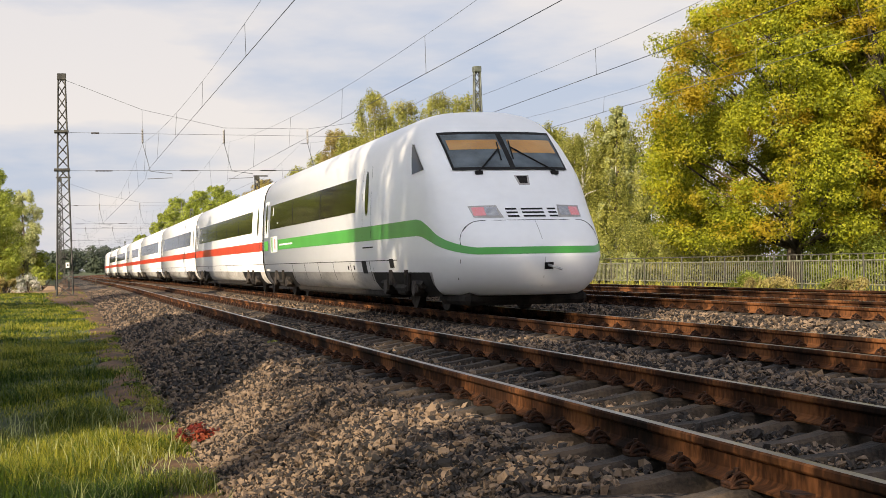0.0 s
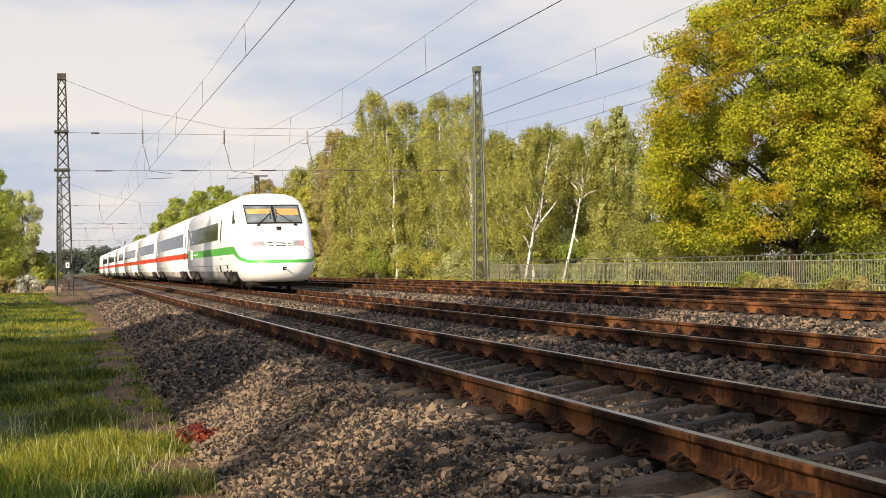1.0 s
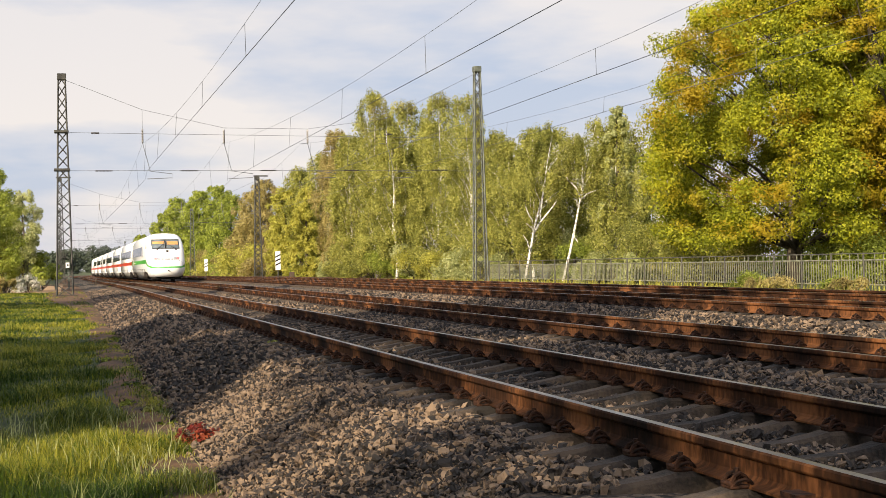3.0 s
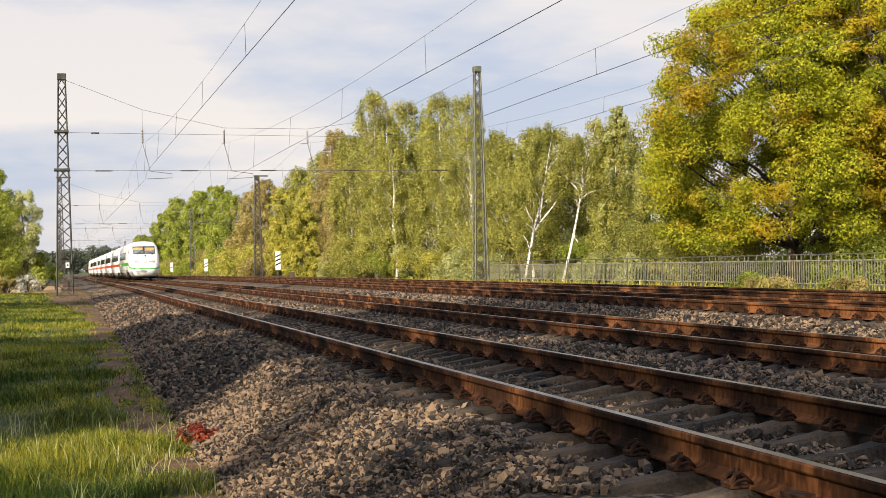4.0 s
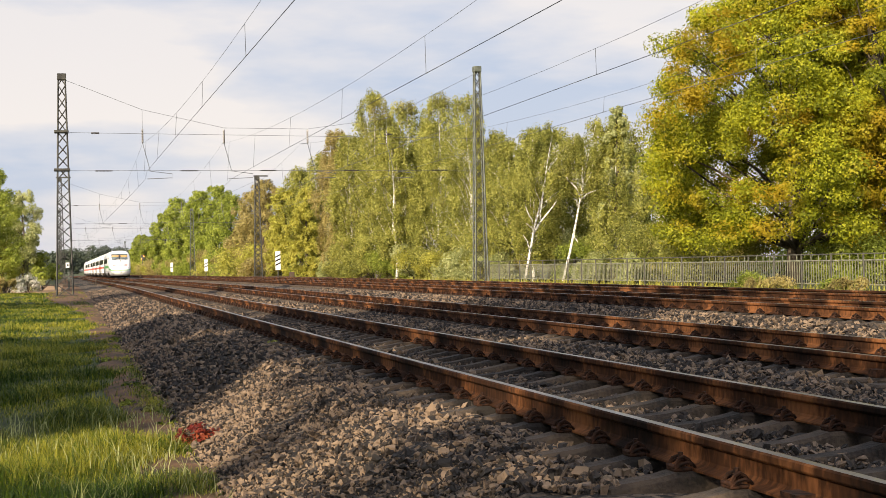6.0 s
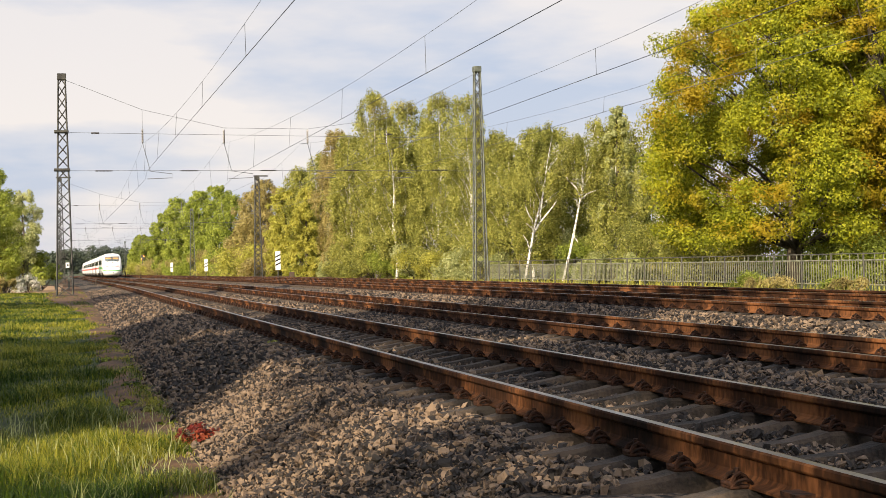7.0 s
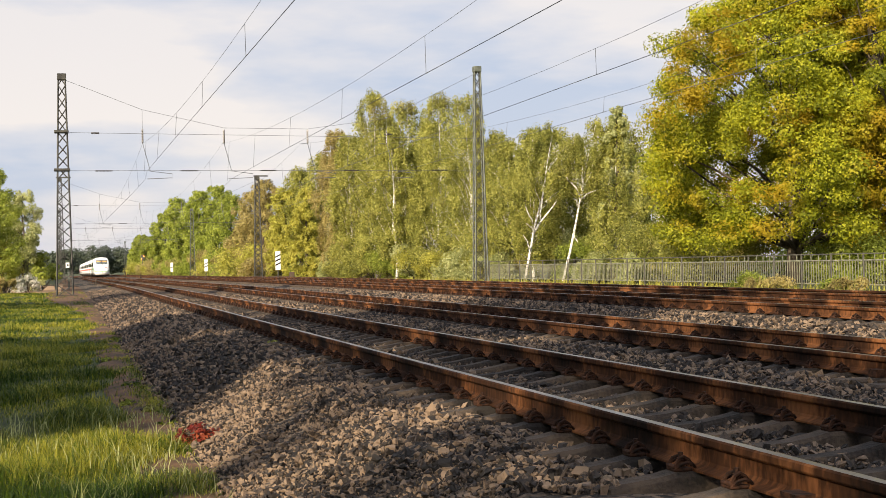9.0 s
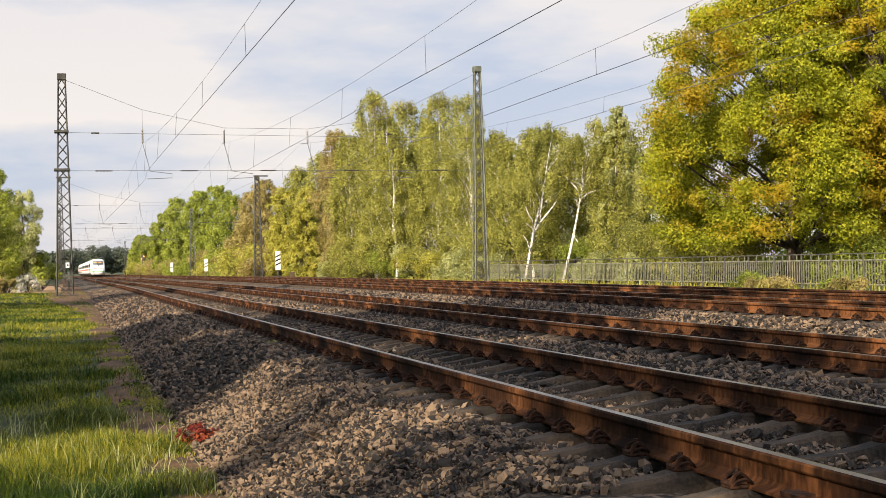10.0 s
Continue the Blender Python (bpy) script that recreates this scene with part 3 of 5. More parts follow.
def build_grass():
    rng = np.random.default_rng(3)
    X, Y, H, W = [], [], [], []
    for x0, x1, y0, y1, n, h, w in ((-1.6, 1.05, 8.5, 16, 80000, 0.135, 0.0062), (-2.2, 1.0, 16, 30, 60000, 0.115, 0.010), (-3.5, 0.95, 30, 60, 50000, 0.095, 0.018), (-6.0, 0.9, 60, 89, 26000, 0.08, 0.030)):
        x, y = rng.uniform(x0, x1, n), rng.uniform(y0, y1, n)
        p = np.array([noise.noise((a * 1.1, b * 0.8, 4.0)) for a, b in zip(x, y)])
        edge = np.clip((np.where(y < 13.2, 1.0, 0.52) - 1.3 * np.clip((y - 50) / 22, 0, 1) + 0.8 * p - x) / 0.35, np.where(y < 13.2, 0.42, np.where(p > 0.12, 0.55, 0.10)), 1)
        keep = rng.random(n) < np.clip(0.75 + 0.7 * p, 0.15, 1) * edge
        x, y, p = x[keep], y[keep], p[keep]
        X.append(x), Y.append(y), H.append(h * rng.uniform(0.4, 1.5, len(x)) * (1 + 0.9 * p) * np.clip(1.2 - 0.8 * x, 0.42, 1.0)), W.append(w * rng.uniform(0.6, 1.3, len(x)))
    # low tufts between the bare soil and the ballast foot
    n = 9000
    x, y = rng.normal(0.98, 0.10, n), rng.uniform(12.5, 34, n)
    keep = np.array([noise.noise((a * 1.6, b * 0.9, 8.0)) for a, b in zip(x, y)]) > -0.08
    x, y = x[keep], y[keep]
    X.append(x), Y.append(y), H.append(rng.uniform(0.03, 0.10, len(x))), W.append(rng.uniform(0.006, 0.012, len(x)))
    X, Y, H, W = (np.concatenate(a) for a in (X, Y, H, W))
    Z = np.array([turf_z(b) for b in Y]) - 0.02 + 0.035 * np.clip((X - 0.2) / 0.4, 0, 1)
    blades("grass", X, Y, Z, H, W, rng.uniform(0.15, 1.5, len(X)) ** 1.1, rng, L_BLADE, "long fresh green meadow grass with straw-coloured stalks")
    # long pale stalks standing out of the near meadow
    n = 1500
    x, y = rng.uniform(-1.3, 1.0, n), rng.uniform(8.6, 15.5, n)
    keep = np.array([noise.noise((a * 1.4, b * 1.1, 9.0)) for a, b in zip(x, y)]) > 0.02
    x, y = x[keep], y[keep]
    blades("tall_grass", x, y, np.array([turf_z(b) for b in y]) - 0.02, rng.uniform(0.14, 0.30, len(x)), np.full(len(x), 0.0085), rng.uniform(0.2, 1.0, len(x)), rng, L_PALE, "tall pale grass stalks and seed heads in the meadow")
    # dry weeds on the bank by the fence
    n = 5500
    x, y = rng.uniform(18.8, 25.5, n), rng.uniform(30, 100, n)
    keep = rng.random(n) < np.clip((x - 18.5) / 7, 0.05, 1)
    x, y = x[keep], y[keep]
    blades("bank_grass", x, y, np.full(len(x), -0.28), rng.uniform(0.08, 0.4, len(x)), np.full(len(x), 0.03), rng.uniform(0.1, 0.8, len(x)), rng, L_YELLOW, "dry yellowish grass and weeds along the fence")


# ---- plants ----
def leaf_cloud(name, clumps, count, size, material, seed, shell=0.55, tall=0.85):
    """A crown: leaves in clumps (x, y, z, radius); tall stretches the clumps, for hanging twigs."""
    rng = np.random.default_rng(seed)
    c = np.array(clumps, float)
    wgt = c[:, 3] ** 2
    idx = rng.choice(len(c), count, p=wgt / wgt.sum())
    d = rng.normal(size=(count, 3))
    far = np.linalg.norm(d, axis=1)
    d *= (np.minimum(far, 1.9) / far)[:, None]
    pos = c[idx, :3] + d * (c[idx, 3] * (0.62 - 0.15 * shell))[:, None] * np.array([1, 1, tall])
    nrm = d * 0.45 + rng.normal(size=(count, 3)) * 0.36 + np.array([-0.1, -0.1, 0.42])
    nrm /= np.linalg.norm(nrm, axis=1)[:, None]
    a = np.cross(nrm, rng.normal(size=(count, 3)))
    a /= np.linalg.norm(a, axis=1)[:, None]
    b = np.cross(nrm, a)
    s = size * rng.uniform(0.6, 1.35, count)[:, None]
    v = np.stack([pos - a * s * 0.55 - b * s * 0.34, pos + a * s * 0.68 + nrm * s * 0.1, pos - a * s * 0.12 + b * s * 0.62], 1)
    return array_mesh(name, v.reshape(-1, 3), np.arange(count * 3).reshape(-1, 3), material)


def crooked(p0, p1, k, amp, rnd):
    p0, p1 = Vector(p0), Vector(p1)
    n = 5
    return [p0.lerp(p1, i / n) + Vector((rnd.uniform(-amp, amp), rnd.uniform(-amp, amp), rnd.uniform(-amp, amp) * 0.6 + k * math.sin(math.pi * i / n))) * (1 if 0 < i < n else 0) for i in range(n + 1)]


def tree(name, at, height, radius, leaf, bark, label, category, seed, leaves=9000, size=0.2, base=0.25, trunk_r=0.16, lean=(0, 0), blobs=34, droop=0.0, extra=None, clump_r=0.3, limb=0.3, limb_every=2, forks=(), tall=0.85, dome=False):
    """A tapered trunk, limbs to each clump, and a crown of single leaves in clumps."""
    rnd = random.Random(seed)
    top = Vector((lean[0], lean[1], height))
    clumps, wood = [], Build()
    trunk = crooked((0, 0, -0.3), top * 0.93, 0.0, 0.03 * height * 0.4, rnd)
    wood.tube(trunk, [trunk_r * (1 - 0.85 * i / 5) for i in range(6)], 8)
    for i in range(blobs):
        u = base + (1 - base) * ((i + rnd.random()) / blobs)
        v = (u - base) / (1 - base)
        prof = math.sin(math.pi * min(1.0, v * 0.76 + 0.2)) ** 0.75
        if dome:
            prof = max(0.03, 1 - ((v - 0.2) / 0.82) ** 2) ** 0.95 if v > 0.2 else 0.86 + 0.7 * v
        a = rnd.uniform(0, 2 * math.pi)
        rr = radius * prof * math.sqrt(rnd.uniform(0.12 if dome else 0.06, 1.0)) * (0.8 + 0.4 * noise.noise((math.cos(a) * 1.5 + seed, math.sin(a) * 1.5, u * 4.0)))
        k = u * 5 / 0.93
        j = min(int(k), 4)
        axis = trunk[j].lerp(trunk[j + 1], min(k - j, 1.0))
        c = axis + Vector((math.cos(a) * rr, math.sin(a) * rr, -droop * rr + rnd.uniform(-0.3, 0.3)))
        clumps.append((*c, radius * clump_r * rnd.uniform(0.6, 1.3) * (0.55 + 0.45 * prof)))
        if rr > radius * 0.3 and i % limb_every == 0:
            lo = max(base * 0.8, u - 0.16 - 0.14 * rnd.random())
            k2 = lo * 5 / 0.93
            j2 = min(int(k2), 4)
            st = trunk[j2].lerp(trunk[j2 + 1], min(k2 - j2, 1.0))
            r0 = trunk_r * limb * (1 - u * 0.6)
            wood.tube(crooked(st, c, 0.15, 0.14, rnd), [r0 * (1 - 0.17 * q) for q in range(6)], 4)
    for x0, z0, x1, z1, r0 in forks:
        wood.tube(crooked((x0, x0 * 0.1 - 0.05, z0), (x1, -0.4, z1), 0.08, 0.07, rnd), [r0 * (1 - 0.13 * q) for q in range(6)], 6)
    for e in extra or ():
        clumps.append(e)
    root = new(name)
    root.location = at
    tagged(root, label, category)
    part("trunk", wood, bark, root, smooth=True)
    share("crown", leaf_cloud("crown", clumps, leaves, size, leaf, seed, tall=tall), root)
    return root


def bush(name, at, rx, height, leaf, label, category, seed, leaves=3500, size=0.16):
    rnd = random.Random(seed)
    clumps, wood = [], Build()
    for i in range(16):
        a, r = rnd.uniform(0, 2 * math.pi), rx * math.sqrt(rnd.random())
        z = height * rnd.uniform(0.15, 0.85) * (1 - 0.35 * (r / rx) ** 2)
        c = (math.cos(a) * r, math.sin(a) * r, z)
        clumps.append((*c, min(rx, height) * rnd.uniform(0.22, 0.42)))
        wood.tube(crooked((c[0] * 0.15, c[1] * 0.15, -0.2), c, 0.05, 0.08, rnd), [0.035 * (1 - 0.15 * q) for q in range(6)], 4)
    root = new(name)
    root.location = at
    tagged(root, label, category)
    part("stem", wood, M_BARK, root) if rx > 0.3 else tagged(part("stem", wood, M_BARK, root), kind="stuff")
    share("foliage", leaf_cloud("foliage", clumps, leaves, size, leaf, seed, 0.3), root)
    return root


def build_trees():
    gz = -0.3
    # white-stemmed birches behind the fence
    fork_a = ((0.72, 2.9, 1.95, 4.7, 0.075), (0.72, 2.9, 1.05, 4.4, 0.06), (1.1, 3.6, 1.2, 5.7, 0.05), (0.45, 1.75, -0.1, 2.75, 0.05), (0.7, 2.85, 0.05, 3.4, 0.045), (0.6, 3.4, 0.05, 4.5, 0.045))
    fork_b = ((1.32, 4.9, 0.3, 6.1, 0.07), (1.32, 4.8, 2.1, 5.3, 0.065), (1.5, 5.3, 1.85, 6.4, 0.05), (1.45, 5.2, 1.3, 6.7, 0.045), (0.85, 2.7, 1.15, 1.7, 0.03), (1.2, 4.3, 0.8, 4.8, 0.03))
    for x, y, h, lean, seed, forks in ((25.7, 80, 9.3, (2.3, 0.5), 81, fork_a), (28.0, 80, 9.6, (2.6, 0.3), 82, fork_b)):
        tree("birch_tree", (x, y, gz), h - gz, 2.0, L_BIRCH, M_BIRCH, "leaning birch with forked bare white stem behind the fence", "tree", seed, leaves=11000, size=0.085, base=0.56, trunk_r=0.095, lean=lean, blobs=120, droop=0.3, clump_r=0.14, limb=0.4, limb_every=9, forks=forks, tall=1.9)
    birches = ((27.6, 84, 9.4, 2.2, (0.3, 0.4), 11), (31.0, 79, 9.0, 2.2, (0.4, 0.3), 12), (30.5, 92, 10.2, 2.6, (0.3, 0), 13), (27.5, 97, 13.3, 3.0, (-0.3, 0.2), 14), (27.3, 106, 14.3, 3.3, (0.2, 0), 15),
               (26.6, 114, 14.8, 3.3, (0.3, -0.3), 16), (25.9, 122, 16.6, 3.2, (0, 0), 17), (25.9, 138, 14.8, 3.0, (-0.4, 0.2), 18), (25.9, 151, 13.4, 3.2, (0.4, 0), 19), (26.6, 168, 13.0, 3.4, (0, 0), 20), (29.3, 97, 10.4, 2.4, (0.2, 0), 21), (27.4, 88, 9.0, 2.0, (0.1, 0.3), 22), (31.8, 88, 9.4, 2.4, (0, 0), 23), (24.9, 110, 12.0, 2.4, (-0.2, 0), 24), (28.4, 112, 13.0, 2.6, (0, 0), 25), (27.0, 124, 14.6, 2.8, (0.2, 0), 26), (25.6, 131, 13.6, 2.8, (-0.2, 0), 27))
    for x, y, h, r, lean, seed in birches:
        tree("birch_tree", (x, y, gz + drop(y)), h - gz, r, L_BIRCH if seed not in (18,) else L_BROWN, M_BIRCH, "slender birch with white bark and light green spring leaves", "tree", seed, leaves=26000, size=0.088 + (y - 76) * 0.0008, base=0.18, trunk_r=0.12, lean=lean, blobs=300, droop=0.3, clump_r=0.125, limb=0.26, limb_every=5, tall=2.1)
    mixed = ((24.6, 186, 12.6, 3.8, L_BROWN, 31), (25.4, 205, 12.0, 4.2, L_BROWN, 32), (25.0, 228, 13.0, 4.6, L_GREEN, 33), (22.6, 255, 15.2, 4.6, L_GREEN, 34), (23.6, 278, 14.6, 4.6, L_GREEN, 35), (20.2, 312, 13.6, 4.4, L_GREEN, 36), (21.8, 296, 16.0, 4.6, L_GREEN, 30), (24.6, 245, 15.6, 4.6, L_GREEN, 29), (19.0, 385, 10.5, 4.5, L_GREEN, 37), (22.0, 410, 10.5, 4.5, L_GREEN, 38), (31.0, 112, 12.5, 3.6, L_GREEN, 39), (32.0, 135, 13.0, 4.0, L_GREEN, 40), (33.5, 84, 10.0, 3.4, L_BIRCH, 41), (31.0, 160, 13.0, 4.2, L_BIRCH, 42), (33.5, 98, 10.5, 3.6, L_BIRCH, 43), (31.6, 72, 8.6, 2.6, L_BIRCH, 44), (28.6, 128, 12.8, 3.4, L_BROWN, 45), (24.8, 168, 10.5, 3.2, L_YELLOW, 46), (24.4, 150, 9.5, 2.6, L_YELLOW, 47), (35.5, 90, 9.5, 3.6, L_GREEN, 48), (31.2, 79, 10.2, 1.3, L_PALE, 49))
    for x, y, h, r, leaf, seed in mixed:
        tree("deciduous_tree", (x, y, gz + drop(y)), h - gz, r, leaf, M_BARK, "leafy deciduous tree in spring foliage beside the line", "tree", seed, leaves=20000, size=0.11 + (y - 80) * 0.0009, base=0.06, trunk_r=0.2, blobs=170, clump_r=0.165, limb_every=5, tall=1.1)
    # the big oaks
    tree("oak_tree", (30.9, 57.5, gz), 14.8, 8.5, L_OAK, M_BARK, "broad oak with dense yellow-green and golden spring foliage", "tree", 51, leaves=300000, size=0.098, base=0.15, trunk_r=0.40, lean=(0.3, 0.4), blobs=1050, clump_r=0.082, limb_every=10, limb=0.36, tall=0.75, dome=True)
    tree("oak_tree", (33.6, 52.5, gz), 13.5, 4.6, L_OAK, M_BARK, "oak with leaning trunk and fresh green leaves behind the fence", "tree", 52, leaves=70000, size=0.10, base=0.38, trunk_r=0.36, lean=(-1.6, 1.0), blobs=230, clump_r=0.12, limb_every=3, limb=0.45, tall=0.7)
    tree("oak_tree", (36.5, 60, gz), 16.5, 5.2, L_GREEN, M_BARK, "tall dark green oak behind the others", "tree", 54, leaves=34000, size=0.15, base=0.1, trunk_r=0.35, blobs=140, clump_r=0.17, limb_every=4)
    # undergrowth along the fence
    rnd = random.Random(5)
    for i in range(34):
        y = 48 + i * 3.6 + rnd.uniform(-1.2, 1.2)
        x = 26.3 + rnd.uniform(-0.3, 2.2) - (0.9 if y > 100 else 0)
        x += 3.6 if 72 < y < 88 else 0.0
        h = rnd.uniform(2.0, 4.2) + (1.4 if y < 72 else 0.0)
        leaf = rnd.choice((L_BIRCH, L_PALE, L_GREEN, L_YELLOW, L_BIRCH, L_PALE))
        if y < 72:
            leaf, x, h = rnd.choice((L_BIRCH, L_GREEN)), x + 1.0, h * 0.8
        if y < 57:
            leaf, x, h = L_GREEN, x + 4.5, h * 0.75
        bush("shrub", (x, y, gz + drop(y)), rnd.uniform(1.4, 2.3), h, leaf, "dense green shrub under the trees by the fence", "shrub", 100 + i, leaves=9500, size=0.08 + max(0, y - 80) * 0.0008)
    for i in range(24):
        y = 172 + i * 9.0
        x = 22.5 - max(0, (y - 230)) * 0.028 + rnd.uniform(-0.6, 1.0)
        bush("shrub", (x, y, gz + drop(y)), rnd.uniform(2.4, 3.6), rnd.uniform(3.0, 5.5), rnd.choice((L_BIRCH, L_GREEN, L_BROWN, L_YELLOW)), "trackside shrub in fresh leaf", "shrub", 150 + i, leaves=4200, size=0.20)
    for i, (x, y, r, h) in enumerate(((25.7, 86.0, 1.5, 2.5), (25.8, 90.5, 1.6, 3.0), (27.2, 71.5, 1.2, 2.1), (28.3, 72.5, 1.4, 2.5), (27.4, 67.5, 1.0, 1.7))):
        bush("shrub", (x, y, gz), r, h, L_PALE, "pale whitish-green shrub behind the fence", "shrub", 210 + i, leaves=4200, size=0.10)
    for i in range(7):
        bush("shrub", (33.5 + 1.5 * i + rnd.uniform(-0.5, 0.5), 70 - 1.6 * i, gz), 2.0, rnd.uniform(3.0, 4.2), L_GREEN, "dense green shrub in the shade behind the oaks", "shrub", 250 + i, leaves=4500, size=0.12)
    for i in range(4):
        bush("weed_bush", (24.1 + rnd.uniform(-0.3, 0.1), (46.0, 47.6, 40.6, 41.8)[i], -0.3), rnd.uniform(0.6, 0.9), rnd.uniform(0.45, 0.75), L_GREEN if i % 2 else L_BROWN, "yellow-green weeds growing through the fence", "shrub", 190 + i, leaves=2200, size=0.065)
    # left of the line, beyond the first mast
    tree("deciduous_tree", (-4.3, 91, -0.4), 7.6, 2.3, L_GREEN, M_BARK, "small fresh green tree beside the path", "tree", 61, leaves=22000, size=0.10, base=0.12, trunk_r=0.14, blobs=110, clump_r=0.2, limb_every=4)
    tree("deciduous_tree", (-2.75, 98, -0.4), 6.7, 1.75, L_PALE, M_BARK, "small pale green tree beside the path", "tree", 62, leaves=20000, size=0.10, base=0.06, trunk_r=0.13, blobs=90, clump_r=0.22, limb_every=4)
    tree("deciduous_tree", (-6.5, 118, -0.4), 8.2, 3.4, L_GREEN, M_BARK, "green tree behind the path", "tree", 63, leaves=7000, size=0.28, base=0.12, trunk_r=0.18)
    bush("shrub", (-2.0, 99, -0.4), 1.4, 3.2, L_GREEN, "green bush beside the path", "shrub", 64, leaves=3500, size=0.15)
    bush("yellow_bush", (-4.0, 92.0, -0.4), 1.2, 4.0, L_YELLOW, "yellow flowering bush beside the path", "shrub", 65, leaves=3500, size=0.15)
    bush("blossom_bush", (-2.35, 90.5, -0.4), 0.95, 1.15, L_BLOSSOM, "low bush covered in white blossom", "shrub", 66, leaves=2200, size=0.10)
    bush("dry_bush", (-3.45, 87, -0.4), 0.55, 1.2, L_BROWN, "brownish dry bush at the path", "shrub", 67, leaves=900, size=0.12)
    # red-leaved weed at the ballast edge
    bush("red_weed", (1.13, 13.1, -0.70), 0.19, 0.2, L_REDWEED, "low weed with dark red leaves at the ballast edge", "plant", 68, leaves=900, size=0.03)
    for i, (x, y, z) in enumerate(WEEDS):
        bush("weed", (x, y, z), 0.07 + 0.03 * (i % 3), 0.08 + 0.03 * (i % 2), (L_GREEN, L_BIRCH, L_BLADE)[i % 3], "small green weed tuft growing in the ballast" if x > 1.2 else "low dark green weed on the soil strip", "plant", 230 + i, leaves=350, size=0.035)
    # woods at the end of the line
    rng = np.random.default_rng(9)
    cl = []
    for i in range(230):
        y = rng.uniform(620, 760)
        x = rng.uniform(-120, 150)
        hh = 9.5 + 1.6 * math.sin(x * 0.09)
        for k in range(3):
            cl.append((x + rng.uniform(-3, 3), y, hh * (0.2 + 0.3 * k) * rng.uniform(0.8, 1.15), rng.uniform(2.2, 3.4)))
    ob = new("far_woods", leaf_cloud("far_woods", cl, 150000, 0.9, L_FAR, 9, 0.4))
    tagged(ob, "dark green woods with haze-greyed leaves at the end of the line", "woods", kind="stuff")
    cl = []
    for i in range(140):
        y = rng.uniform(125, 330)
        x = rng.uniform(-38, -8) - (y - 125) * 0.04
        for k in range(4):
            cl.append((x, y, 3.2 * k + rng.uniform(0.5, 2), rng.uniform(1.8, 3.0)))
    ob = new("wood_edge", leaf_cloud("wood_edge", cl, 90000, 0.5, L_GREEN, 10, 0.4))
    tagged(ob, "dense green wood edge beyond the path", "woods", kind="stuff")
    # unseen meadow-side trees, inferred from the shade and set out to cast it
    for seed, (x, y, h, r, base, leaves) in enumerate(SHADE, 71):
        tree("meadow_tree", (x, y, -0.8), h, r, L_GREEN, M_BARK, "tall meadow tree casting dappled shade on the line", "tree", seed, leaves=leaves, size=0.30 if leaves < 4000 else 0.24, base=base, trunk_r=0.25, blobs=90, clump_r=0.24)
    # unseen bushes, added to hold back sky light and darken reflections
    for i in range(12):
        bush("unseen_bush", (-10.5 - 2.0 * rnd.random(), -22 + 4.0 * i, -0.8), 2.4, 4.6, L_GREEN, "unseen leafy bush added to hold back sky light", "shrub", 210 + i, leaves=1600, size=0.42)


WEEDS = ((7.18, 14.3, -0.27), (2.84, 20.6, -0.28), (2.2, 26.0, -0.3), (2.6, 95.0, -0.29), (0.86, 22.5, -0.68), (0.80, 19.6, -0.70), (0.66, 17.2, -0.71), (0.86, 16.0, -0.71), (0.94, 14.6, -0.72), (0.6, 24.5, -0.67), (0.9, 27.0, -0.66), (0.72, 30.0, -0.64))
SHADE = ((-12, 4.9, 14.5, 3.6, 0.2, 26000), (-13, 10.8, 15.0, 3.6, 0.18, 25000), (-12.5, 17.3, 11.5, 3.4, 0.18, 22000), (-13, -16.4, 17.5, 3.4, 0.3, 8500), (-12.5, 48, 17, 3.2, 0.18, 20000),
         (-18, -19, 18, 4.5, 0.18, 15000), (-14.5, -6.0, 16.5, 3.0, 0.78, 5000), (-15.5, 0.6, 20.5, 3.4, 0.6, 3000), (-14, 7.6, 20, 3.2, 0.6, 3000), (-14.5, -11.8, 16.0, 2.4, 0.80, 900), (-14, -9.5, 13.0, 2.3, 0.58, 520), (-13.5, 8.2, 11, 2.5, 0.3, 14000), (-13.5, 14.2, 11, 2.5, 0.3, 14000), (-12.5, 4.4, 20, 3.2, 0.62, 3000),
         (-13, 2.0, 26, 3.4, 0.75, 4500), (-14, 10.5, 26, 3.4, 0.75, 4500))


